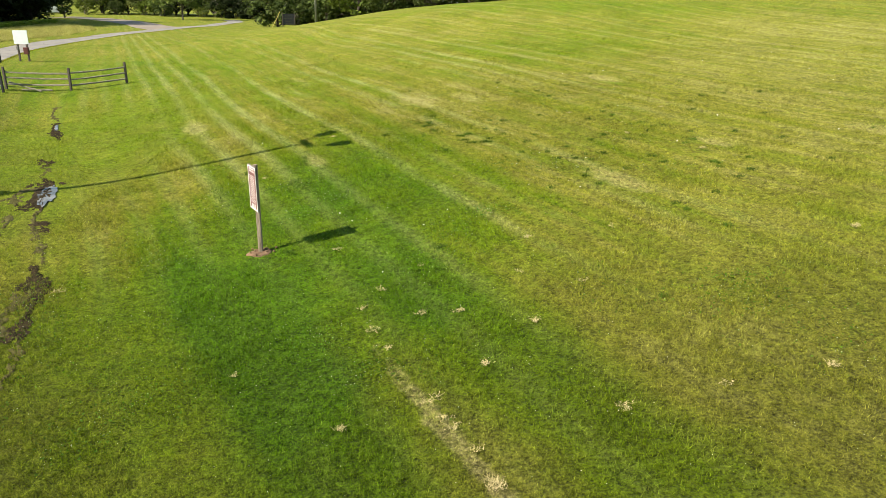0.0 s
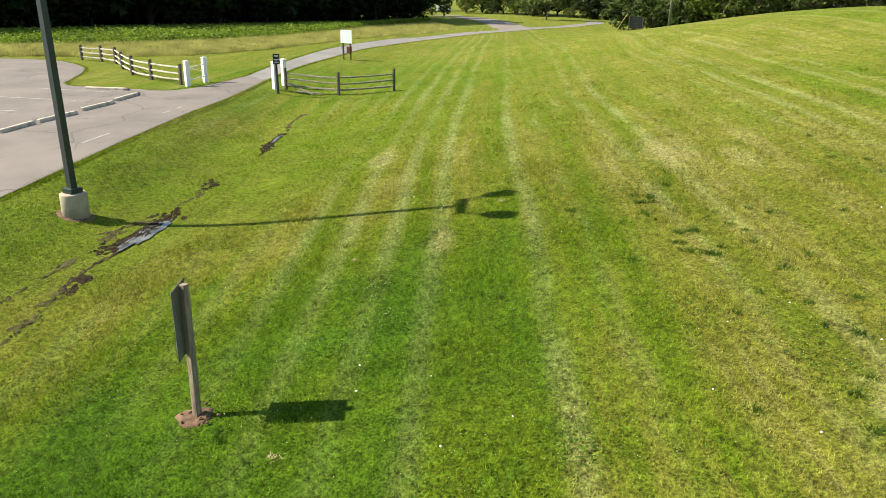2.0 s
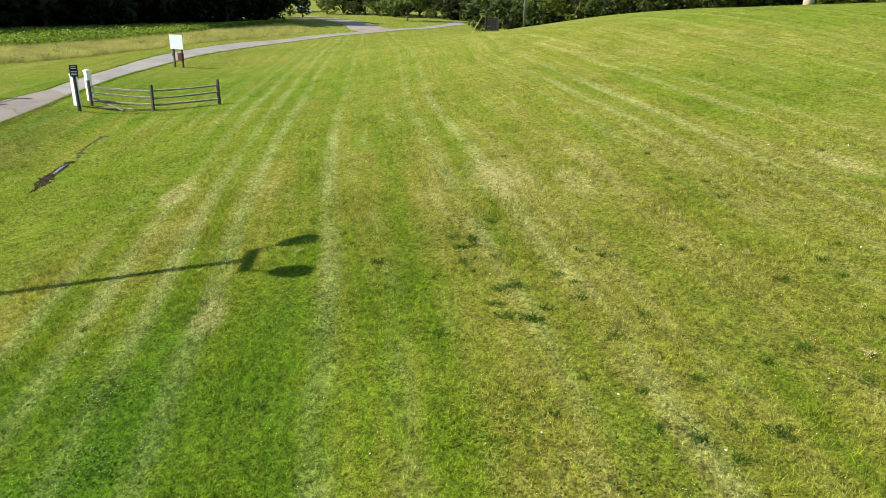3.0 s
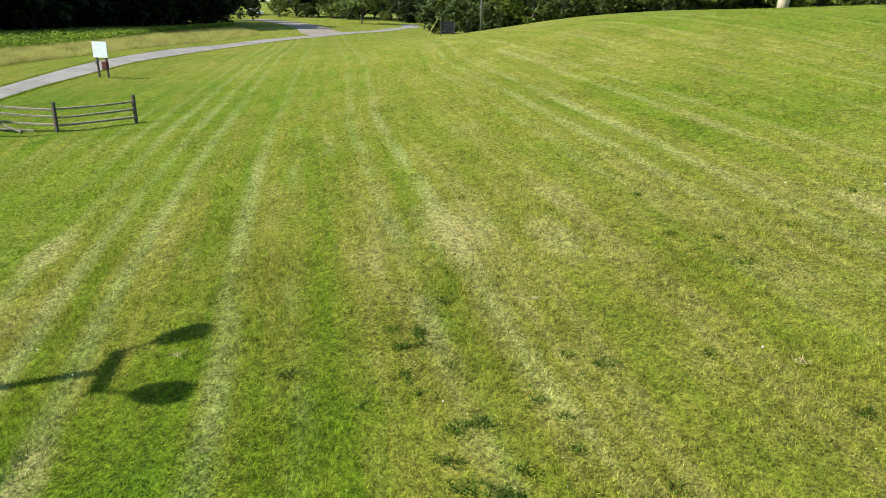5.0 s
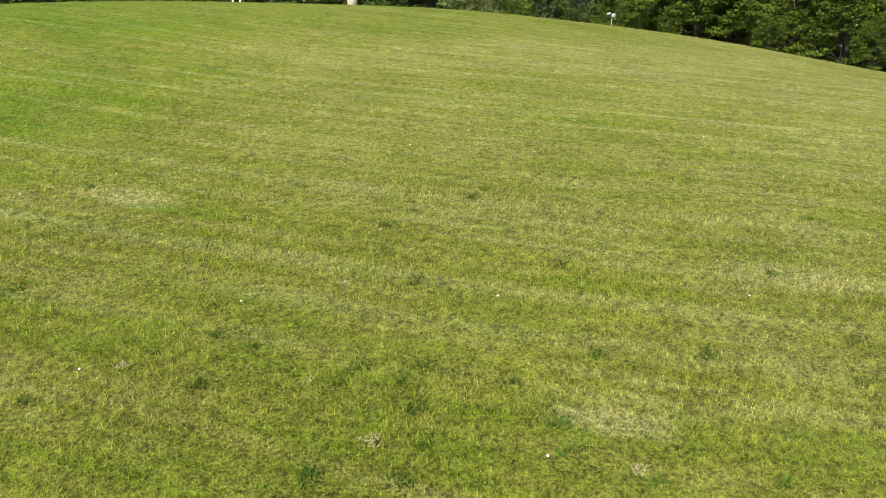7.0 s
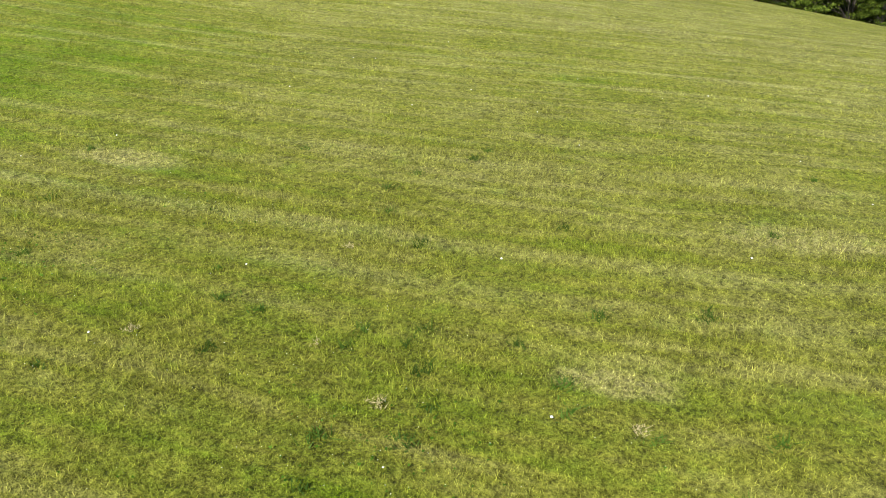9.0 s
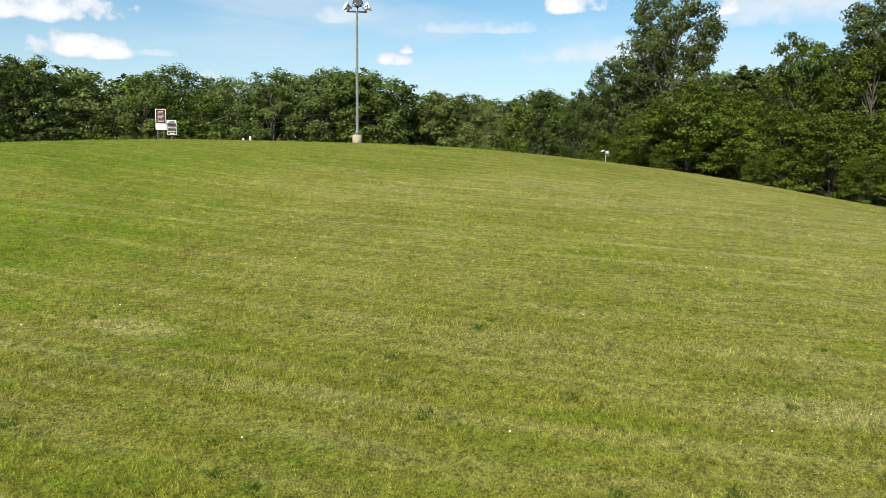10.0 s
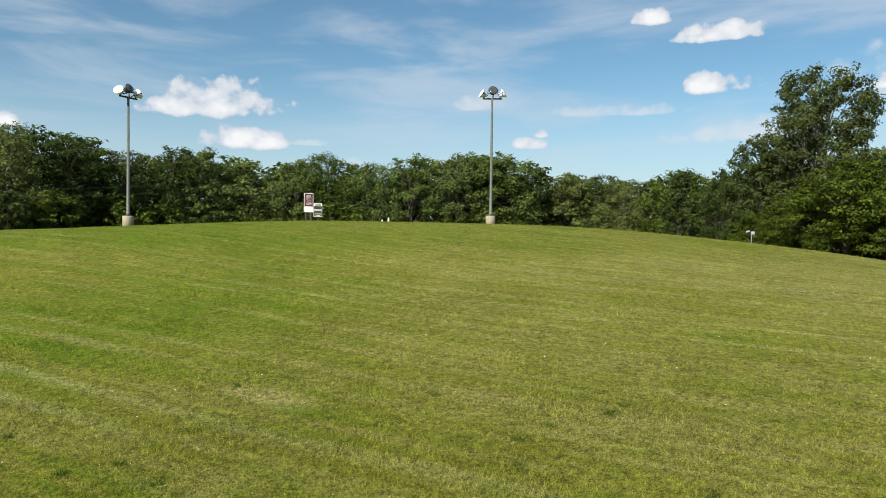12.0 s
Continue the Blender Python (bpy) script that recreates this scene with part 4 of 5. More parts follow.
brown_fence = rail_fence("weathered three-rail split-rail fence with grey posts", [(-24.15, 38.1), (-20.8, 38.45), (-18.58, 40.45)], 1.18, 0.105, DARK_POST, RAIL_WOOD, prng, (0.27, 0.60, 0.92))
rail(brown_fence, (-23.9, 38.0, ground_at(-23.9, 38.0) + 0.42), (-22.2, 38.0, ground_at(-22.2, 38.0) + 0.06), 0.045, RAIL_WOOD, prng, 0.0, "fallen_rail")
rail(brown_fence, (-23.2, 37.9, ground_at(-23.2, 37.9) + 0.10), (-21.7, 38.2, ground_at(-21.7, 38.2) + 0.10), 0.045, RAIL_WOOD, prng, 0.0, "fallen_rail")
rail_fence("sunlit pale split-rail fence with dark posts beside the car park", [(-45.8, 40.5), (-43.7, 40.6), (-41.7, 40.3), (-38.3, 38.3), (-35.1, 36.6), (-32.2, 35.7), (-29.1, 35.15)], 1.10, 0.14, DARK_POST, PALE_RAIL, prng, (0.26, 0.58, 0.92))


def white_post(x, y, h, w=0.23):
    """A white boxed gate post with a shallow cap."""
    post = thing("gate_post", "white painted boxed gate post beside the trail", "gate post", "white gate posts", at=upright(x, y, -9))
    bm = bmesh.new()
    box(bm, (w, w, h + 0.3), (0, 0, (h - 0.3) / 2), 0.01)
    part("shaft", bm, WHITE_PAINT, post)
    bm = bmesh.new()
    box(bm, (w + 0.05, w + 0.05, 0.05), (0, 0, h + 0.02), 0.012)
    box(bm, (w * 0.7, w * 0.7, 0.05), (0, 0, h + 0.06), 0.015)
    part("cap", bm, WHITE_PAINT, post)
    return post


white_post(-28.25, 34.9, 1.28)
white_post(-28.95, 36.75, 1.32)
white_post(-24.45, 37.55, 1.42)
white_post(-25.1, 39.0, 1.42)
gate = thing("gate", "white painted field gate standing open between its posts", "gate", at=pose(0, 0, 0))
for h in (0.30, 0.95):
    bm = bmesh.new()
    tube(bm, [(-28.3, 35.0, h), (-28.92, 36.65, h + 0.02)], [0.03, 0.03], 8)
    part("bar", bm, WHITE_PAINT, gate)
bm = bmesh.new()
tube(bm, [(-28.3, 35.0, 0.92), (-28.92, 36.65, 0.62)], [0.025, 0.025], 8)
part("brace", bm, WHITE_PAINT, gate)

# small black notice by the trail
notice = thing("sign", "black notice with white writing on a black post", "sign", at=upright(-23.5, 36.75, 0))
square_post("post", 0.10, 1.95, BLACK_PAINT, notice, lean=(-0.03, 0.0))
panel = sign_panel(notice, 0.34, 0.52, 1.80, BLACK_PAINT, -52, 0.062, "black notice panel")
bm = bmesh.new()
bars(bm, 6, 0.26, 1.98, 0.07, 0.028, 0.071, prng, gap=(2,))
turned_part("lettering", bm, LETTERING, panel, -52, "white rows of writing")

# white information board on two posts
info = thing("information_board", "blank white board on two dark posts beside the trail", "sign", at=upright(-33.2, 55.3, 0))
for y in (-0.34, 0.34):
    square_post("post", 0.11, 1.35, DARK_POST, info, (0.996 * y, 0.087 * y, 0), 0.008)
sign_panel(info, 1.06, 1.02, 1.80, WHITE_SIGN, -85, 0.07, "plain white board", thick=0.05)
bm = bmesh.new()
box(bm, (0.26, 0.36, 0.52), (0.16, 0.32, 0.80), 0.03)
turned_part("leaflet_box", bm, BROWN_PAINT, info, -85, "brown leaflet box")
bm = bmesh.new()
box(bm, (0.12, 0.14, 0.30), (0.10, -0.34, 0.98), 0.02)
turned_part("dispenser", bm, ALUMINIUM, info, -85, "small grey dispenser")

# wheel stops
for a, b in [((-23.85, 22.4), (-24.45, 24.1)), ((-24.5, 24.3), (-24.95, 26.2)), ((-25.35, 26.7), (-25.85, 28.6)), ((-26.25, 29.0), (-27.3, 31.05)), ((-31.1, 30.8), (-28.95, 31.75))]:
    a, b = Vector((*a, 0)), Vector((*b, 0))
    mid, d = (a + b) / 2, b - a
    rise = math.degrees(math.atan2(float(drive_z(b.y) - drive_z(a.y)), d.length))
    stop = thing("wheel_stop", "weathered concrete wheel stop on asphalt", "wheel stop", "wheel stops in the car park", at=pose(mid.x, mid.y, 0.012 + float(drive_z(a.y) + drive_z(b.y)) / 2, 0, -rise, math.degrees(math.atan2(d.y, d.x))))
    bm = bmesh.new()
    L = d.length / 2
    prof = [(-0.10, 0), (0.10, 0), (0.09, 0.09), (0.06, 0.13), (-0.06, 0.13), (-0.09, 0.09)]
    rows = [[bm.verts.new((x, y * s, z * s + (0.0))) for y, z in prof] for x, s in ((-L, 0.9), (-L + 0.05, 1), (0, 1.0), (L - 0.05, 1), (L, 0.9))]
    for lo, hi in zip(rows, rows[1:]):
        for i in range(6):
            bm.faces.new((lo[i], lo[(i + 1) % 6], hi[(i + 1) % 6], hi[i]))
    bm.faces.new(rows[0][::-1]), bm.faces.new(rows[-1])
    bmesh.ops.recalc_face_normals(bm, faces=bm.faces[:])
    part("block", bm, STOPS, stop)
    bm = bmesh.new()
    for x in (-L * 0.6, L * 0.6):
        lathe(bm, [(0.02, 0.129), (0.02, 0.142), (0.008, 0.146)], 8, (x, 0, 0))
    part("pin", bm, GREY_POLE, stop, "rusty steel pins")


# ---- the ditch: puddle, wet mud, ruts ----
def patch(name, center, length, width, turn, mat, label, category, lift, rng, bumps=0.0, ragged=0.35, n=48, at_level=None):
    """A ragged flat patch lying on the land, longest along its turn."""
    ob = thing(name, label, category, at=pose(center[0], center[1], 0))
    c, s = math.cos(radians(turn)), math.sin(radians(turn))
    bm = bmesh.new()
    wob = [max(0.25, 1 + ragged * (rng.random() - 0.5) * 2) for _ in range(n)]
    wob = [(wob[i - 1] + 2 * wob[i] + wob[(i + 1) % n]) / 4 for i in range(n)]
    rings = []
    for f in (1.0, 0.75, 0.5, 0.25):
        ring = []
        for i in range(n):
            a = i * math.tau / n
            u, v = math.cos(a) * length / 2 * wob[i] * f, math.sin(a) * width / 2 * wob[i] * f
            px, py = u * c - v * s, u * s + v * c
            z = ground_at(center[0] + px, center[1] + py) + lift if at_level is None else at_level
            ring.append(bm.verts.new((px, py, z + (rng.uniform(-bumps, bumps) if f < 1 else -0.02 * (at_level is None)))))
        rings.append(ring)
    for lo, hi in zip(rings, rings[1:]):
        for i in range(n):
            bm.faces.new((lo[i], lo[(i + 1) % n], hi[(i + 1) % n], hi[i])).smooth = True
    bm.faces.new(rings[-1])
    part("surface", bm, mat, ob)
    return ob


def mud_track(name, label, category, a, b, width, mat, rng, per_m=26, bend=0.12, clod=0.085):
    """A ragged line of broken, sunken earth: many flat uneven clods along a bent line, with turf showing between."""
    ob = thing(name, label, category, at=pose(a[0], a[1], 0))
    a, b = Vector(a), Vector(b)
    d = b - a
    side = Vector((-d.y, d.x)).normalized()
    bm = bmesh.new()
    ph, count = rng.uniform(0, 6), int(d.length * per_m)
    for i in range(count):
        t = rng.random()
        thick = max(0.15, 0.55 + 0.45 * math.sin(t * 9 + ph) + 0.3 * math.sin(t * 23 + ph * 2))
        p = a + d * t + side * (bend * math.sin(t * 5 + ph) + rng.gauss(0, width * 0.32) * thick)
        size = clod * rng.uniform(0.4, 1.2) * (0.6 + 0.5 * thick)
        turn = math.atan2(d.y, d.x) + rng.uniform(-0.5, 0.5)
        rim = []
        for k in range(7):
            w = k * math.tau / 7
            q = rng.uniform(0.6, 1.25) * size
            u, v = math.cos(w) * q * 1.7, math.sin(w) * q * 0.8
            x, y = p.x + u * math.cos(turn) - v * math.sin(turn), p.y + u * math.sin(turn) + v * math.cos(turn)
            rim.append(bm.verts.new((x - a.x, y - a.y, ground_at(x, y) + rng.uniform(-0.01, 0.012))))
        hub = bm.verts.new((p.x - a.x, p.y - a.y, ground_at(p.x, p.y) + rng.uniform(0.025, 0.05)))
        for k in range(7):
            bm.faces.new((rim[k], rim[(k + 1) % 7], hub)).smooth = True
    part("earth", bm, mat, ob)
    return ob


puddle_z = ground_at(-11.5, 19.0) + 0.030
patch("mud_patch", (-11.62, 19.1), 2.6, 0.52, 115, MUD, "dark wet mud at the edge of a puddle", "mud", 0.030, prng, 0.02, 0.6)
patch("puddle", (-11.42, 18.98), 2.25, 0.46, 112, WATER, "shallow puddle reflecting the sky in a ditch", "puddle", 0.0, prng, 0.0, 0.34, at_level=puddle_z)
patch("puddle", (-16.75, 29.3), 1.3, 0.16, 117, WATER, "narrow puddle in the ditch", "puddle", 0.045, prng, 0.0, 0.4)
for a, b, width, mat, per in [
    ((-11.0, 17.6), (-12.6, 20.9), 0.55, MUD, 60), ((-11.9, 18.0), (-12.5, 19.6), 0.35, RUT, 40), ((-15.5, 26.9), (-17.2, 30.2), 0.30, MUD, 70), ((-13.5, 22.7), (-14.2, 23.7), 0.35, MUD, 60),
    ((-17.4, 30.6), (-19.2, 33.6), 0.18, RUT, 22), ((-12.7, 21.1), (-13.6, 22.6), 0.16, RUT, 14), ((-7.1, 10.3), (-8.7, 13.6), 0.42, MUD, 75), ((-7.5, 10.2), (-8.2, 12.2), 0.30, RUT, 45),
    ((-8.7, 13.6), (-10.9, 17.6), 0.20, RUT, 15), ((-8.9, 12.4), (-11.4, 16.9), 0.12, RUT, 10), ((-9.7, 15.9), (-10.4, 16.5), 0.26, MUD, 50), ((-6.3, 8.3), (-7.2, 10.4), 0.22, RUT, 16),
]:
    mud_track("wheel_rut", "broken muddy wheel rut in wet grass", "rut", a, b, width, mat, prng, per)


# ---- things on the hill ----
def flood_head(parent, at, yaw, tilt, mat, r=0.29, face=None):
    """A round floodlight: a deep bowl with a rim, a face and a yoke."""
    turn = Matrix.Translation(at) @ Matrix.Rotation(radians(yaw), 4, "Z") @ Matrix.Rotation(radians(tilt), 4, "Y")
    bm = bmesh.new()
    lathe(bm, [(0.3 * r, -1.1 * r), (0.5 * r, -r), (0.58 * r, -0.55 * r), (0.9 * r, -0.15 * r), (r, 0.0), (r, 0.09 * r)], 20)
    bm.transform(turn)
    head = part("floodlight", bm, mat, parent)
    bm = bmesh.new()
    lathe(bm, [(0.93 * r, 0.092 * r), (0.9 * r, 0.14 * r), (0.4 * r, 0.2 * r)], 20)
    bm.transform(turn)
    part("lens", bm, face or LAMP_GLASS, head, "glass face of the floodlight")
    bm = bmesh.new()
    for side in (-1, 1):
        box(bm, (0.05, 0.015, 1.3 * r), (0, side * 1.05 * r, -0.55 * r), 0.004)
    box(bm, (0.05, 2.1 * r, 0.015), (0, 0, -1.2 * r), 0.004)
    bm.transform(turn)
    part("yoke", bm, LAMP_BLACK, head)


LAMP_GLASS = speckled("dark_lamp_glass", (0.05, 0.055, 0.05), (0.09, 0.095, 0.085), 4.0, 0.12, 0.001, spec=0.6)
for x, y, turn, tall in [(28.15, 51.5, -36, 0.0), (8.45, 59.6, 32, -0.58)]:
    lamp = thing("floodlight_pole", "slim grey pole with three floodlights on the hilltop", "light pole", "floodlight poles on the hill", at=upright(x, y, turn))
    bm = bmesh.new()
    lathe(bm, [(0.30, -0.4), (0.30, 0.52), (0.28, 0.56)], 24)
    part("base", bm, CONCRETE, lamp, "round concrete base")
    bm = bmesh.new()
    tube(bm, [(0, 0, 0.55), (0, 0, 0.78), (0, 0, 0.80), (0, 0, 7.9 + tall)], [0.12, 0.12, 0.09, 0.065], 12)
    part("pole", bm, GREY_POLE, lamp)
    bm = bmesh.new()
    box(bm, (1.2, 0.09, 0.09), (0, 0, 7.86 + tall), 0.01)
    part("crossarm", bm, LAMP_BLACK, lamp)
    flood_head(lamp, (-0.68, -0.02, 8.18 + tall), 200, 62, LAMP_WHITE, 0.29, LAMP_WHITE)
    flood_head(lamp, (0.06, -0.05, 8.38 + tall), -82, 64, LAMP_BLACK, 0.30)
    flood_head(lamp, (0.72, -0.02, 8.20 + tall), -15, 62, LAMP_WHITE, 0.29, LAMP_WHITE)
    bm = bmesh.new()
    for px in (-0.5, 0.5):
        tube(bm, [(px, 0, 7.9 + tall), (px * 1.15, 0, 8.12 + tall)], [0.03, 0.03], 6)
    tube(bm, [(0.05, 0, 7.9 + tall), (0.05, 0, 8.14 + tall)], [0.04, 0.03], 6)
    part("bracket", bm, LAMP_BLACK, lamp)

# two notice boards behind the crest
rules = thing("notice_board", "tall brown notice board with a white strip on dark posts", "sign", at=upright(18.26, 56.91, 0))
zb = 7.31 - ground_at(18.26, 56.91)
for y in (-0.16, 0.16):
    square_post("post", 0.09, zb - 0.1, DARK_POST, rules, (0.95 * y, -0.31 * y, 0))
TURN = -108
panel = sign_panel(rules, 0.56, 0.84, zb - 0.42, WHITE_PAINT, TURN, 0.06, "white-edged board")
bm = bmesh.new()
box(bm, (0.003, 0.50, 0.78), (0.070, 0, zb - 0.42))
turned_part("print", bm, BROWN_PAINT, panel, TURN, "brown printed face")
bm = bmesh.new()
bars(bm, 9, 0.40, zb - 0.14, 0.07, 0.016, 0.074, prng)
turned_part("lettering", bm, LETTERING, panel, TURN, "pale rows of writing")
sign_panel(rules, 0.58, 0.32, zb - 1.01, WHITE_PAINT, TURN, 0.06, "plain white strip", name="strip")
second = thing("notice_board", "white and brown notice boards on a dark post", "sign", at=upright(18.70, 56.50, 0))
zb = 6.69 - ground_at(18.70, 56.50)
square_post("post", 0.09, zb - 0.05, DARK_POST, second, (0.02, 0.05, 0))
for drop, face in ((0.20, "upper"), (0.62, "lower")):
    panel = sign_panel(second, 0.52, 0.40, zb - drop, WHITE_PAINT, TURN, 0.05, "white-edged notice", name="panel")
    bm = bmesh.new()
    box(bm, (0.003, 0.47, 0.20 if face == "upper" else 0.34), (0.061, 0, zb - drop - (0.07 if face == "upper" else 0.0)))
    turned_part("print", bm, DARK_POST, panel, TURN, "dark brown printed face")
    bm = bmesh.new()
    if face == "upper":
        bars(bm, 2, 0.40, zb - 0.06, 0.06, 0.030, 0.062, prng)
    bars(bm, 2, 0.40, zb - drop - 0.03, 0.10, 0.036, 0.065, prng)
    turned_part("lettering", bm, BLACK_PAINT if face == "upper" else LETTERING, panel, TURN, "rows of writing")

# small white marker posts on the crest
for x, y, h, r in [(22.05, 53.6, 0.26, 0.06), (21.72, 53.8, 0.13, 0.05)]:
    mark = thing("marker_post", "short white marker post on the hilltop", "marker", at=upright(x, y, 0))
    bm = bmesh.new()
    lathe(bm, [(r, -0.2), (r, h * 0.7), (r * 0.7, h * 0.8), (r * 0.7, h * 0.93), (r * 0.3, h)], 12)
    part("shaft", bm, WHITE_PAINT, mark)
    bm = bmesh.new()
    lathe(bm, [(r * 1.25, h * 0.66), (r * 1.25, h * 0.71)], 12)
    part("collar", bm, WHITE_PAINT, mark)

# small marker stand by the trees
dx, dy = 47.5, 46.3
BASKET = speckled("dull_white_metal", (0.26, 0.28, 0.29), (0.42, 0.43, 0.44), 9.0, 0.5, 0.001)
goal = thing("marker_stand", "small white marker board on a thin pole by the trees", "marker", at=upright(dx, dy, -50))
top = 5.40 - ground_at(dx, dy)
bm = bmesh.new()
tube(bm, [(0, 0, -0.3), (0, 0, top - 0.1)], [0.022, 0.022], 10)
part("pole", bm, BASKET, goal)
bm = bmesh.new()
lathe(bm, [(0.12, 0), (0.15, 0.03), (0.15, 0.20), (0.12, 0.24)], 18, (0.10, 0, top - 0.28))
part("drum", bm, BASKET, goal, "white drum")
bm = bmesh.new()
box(bm, (0.26, 0.03, 0.12), (-0.24, 0, top - 0.04), 0.01, Matrix.Rotation(radians(-14), 4, "Y"))
part("flag", bm, BASKET, goal, "white tab")

# ---- the far side ----
pole = thing("utility_pole", "tall grey utility pole beyond the hill", "utility pole", at=upright(-20.9, 111.4, 0))
bm = bmesh.new()
tube(bm, [(0, 0, -0.5), (0, 0, 9.0)], [0.19, 0.14], 12)
part("pole", bm, GREY_POLE, pole)
bm = bmesh.new()
box(bm, (2.2, 0.1, 0.12), (0, 0, 8.4), 0.01)
part("crossarm", bm, OLD_WOOD, pole)
kiosk = thing("screen_panel", "dark brown slatted screen between two posts", "screen", at=upright(-23.6, 104.6, 12))
for x in (-0.85, 0.85):
    square_post("post", 0.13, 1.75 + 0.12 * (x < 0), DARK_POST, kiosk, (x, 0, 0))
for k in range(7):
    bm = bmesh.new()
    box(bm, (1.62, 0.03, 0.20), (0, 0, 0.30 + k * 0.215), 0.006)
    part("slat", bm, BLACK_PAINT, kiosk)
guy = thing("guy_wire", "yellow guarded guy wire staked in the grass", "guy wire", at=pose(0, 0, 0))
gx0, gy0 = -25.3, 101.0
bm = bmesh.new()
tube(bm, [(gx0, gy0, ground_at(gx0, gy0) - 0.2), (gx0 + 0.9, gy0 + 2.0, ground_at(gx0, gy0) + 2.2)], [0.035, 0.035], 6)
part("guard", bm, speckled("yellow_guard", (0.35, 0.28, 0.05), (0.5, 0.42, 0.1), 5.0, 0.5), guy, "yellow plastic guard")
bm = bmesh.new()
tube(bm, [(gx0 + 0.9, gy0 + 2.0, ground_at(gx0, gy0) + 2.2), (-20.9, 111.4, 9.5)], [0.012, 0.012], 5)
part("wire", bm, GREY_POLE, guy)


# ---- house, van, bench and small trees beyond the junction ----
SIDING = speckled("pale_siding", (0.42, 0.38, 0.34), (0.52, 0.47, 0.42), 2.0, 0.7, 0.004, stretch=(0.3, 0.3, 9))
ROOFING = speckled("grey_shingles", (0.10, 0.10, 0.10), (0.17, 0.165, 0.16), 5.0, 0.9, 0.01)
GLASS = speckled("window_glass", (0.02, 0.025, 0.03), (0.05, 0.06, 0.07), 1.0, 0.08, 0.0005, spec=0.6)
RUBBER = speckled("tyre_rubber", (0.015, 0.015, 0.015), (0.03, 0.03, 0.03), 8.0, 0.8, 0.002)
VAN_WHITE = speckled("white_car_paint", (0.7, 0.7, 0.7), (0.78, 0.78, 0.78), 1.0, 0.25, 0.0005, spec=0.5)


def house(x, y, turn, w, d, h):
    home = thing("house", "pale sided house with a grey gable roof far behind the trees", "house", at=upright(x, y, turn))
    bm = bmesh.new()
    box(bm, (w, d, h + 0.5), (0, 0, (h - 0.5) / 2))
    part("wall", bm, SIDING, home)
    bm = bmesh.new()
    pts = [(-w / 2 - 0.5, -d / 2 - 0.6, h - 0.2), (-w / 2 - 0.5, d / 2 + 0.6, h - 0.2), (-w / 2 - 0.5, 0, h + d * 0.32)]
    lo, hi = [bm.verts.new(p) for p in pts], [bm.verts.new((-p[0], p[1], p[2])) for p in pts]
    bm.faces.new(lo), bm.faces.new(hi[::-1])
    for i in range(3):
        bm.faces.new((lo[i], hi[i], hi[(i + 1) % 3], lo[(i + 1) % 3]))
    bmesh.ops.recalc_face_normals(bm, faces=bm.faces[:])
    part("roof", bm, ROOFING, home)
    for k in range(4):
        px = -w / 2 + w * (k + 0.5) / 4
        bm = bmesh.new()
        if k == 1:
            box(bm, (1.05, 0.10, 2.1), (px, -d / 2 - 0.03, 1.05), 0.01)
            part("door", bm, BROWN_PAINT, home)
        else:
            for sx in (-0.62, 0.62):
                box(bm, (0.10, 0.10, 1.5), (px + sx, -d / 2 - 0.03, 1.6))
            for sz in (0.85, 2.35):
                box(bm, (1.34, 0.10, 0.10), (px, -d / 2 - 0.03, sz))
            frame_part = part("window", bm, WHITE_PAINT, home)
            bm = bmesh.new()
            box(bm, (1.14, 0.04, 1.4), (px, -d / 2 - 0.01, 1.6))
            part("pane", bm, GLASS, frame_part)
    return home


house(-146, 236, 32, 15, 9, 5.2)


def van(x, y, turn):
    car = thing("van", "white delivery van parked by the far house", "van", at=upright(x, y, turn))
    bm = bmesh.new()
    box(bm, (3.6, 1.9, 1.75), (-0.7, 0, 1.25), 0.12)
    box(bm, (1.6, 1.85, 0.85), (1.75, 0, 0.85), 0.15)
    part("body", bm, VAN_WHITE, car)
    bm = bmesh.new()
    box(bm, (0.08, 1.55, 0.62), (1.16, 0, 1.65), 0.02, Matrix.Rotation(radians(-25), 4, "Y"))
    part("windscreen", bm, GLASS, car)
    for px in (-1.7, 1.6):
        for py in (-0.88, 0.88):
            bm = bmesh.new()
            lathe(bm, [(0.2, -0.11), (0.36, -0.10), (0.38, 0), (0.36, 0.10), (0.2, 0.11)], 18)
            bm.transform(Matrix.Translation((px, py, 0.38)) @ Matrix.Rotation(radians(90), 4, "X"))
            wheel = part("wheel", bm, RUBBER, car)
            bm = bmesh.new()
            lathe(bm, [(0.19, -0.115), (0.19, 0.115)], 14)
            bm.transform(Matrix.Translation((px, py, 0.38)) @ Matrix.Rotation(radians(90), 4, "X"))
            part("rim", bm, ALUMINIUM, wheel)
    return car


van(-121, 222, 20)

drum = thing("culvert_pipe", "grey concrete culvert pipe lying in the meadow", "pipe", at=upright(-88.9, 146.5, 28))
bm = bmesh.new()
tube(bm, [(-1.7, 0, 0.42), (-1.6, 0, 0.42), (1.6, 0, 0.42), (1.7, 0, 0.42)], [0.46, 0.5, 0.5, 0.46], 20)
part("barrel", bm, CONCRETE, drum)
bm = bmesh.new()
tube(bm, [(1.7, 0, 0.42), (1.78, 0, 0.42)], [0.54, 0.54], 20)
part("collar", bm, CONCRETE, drum)

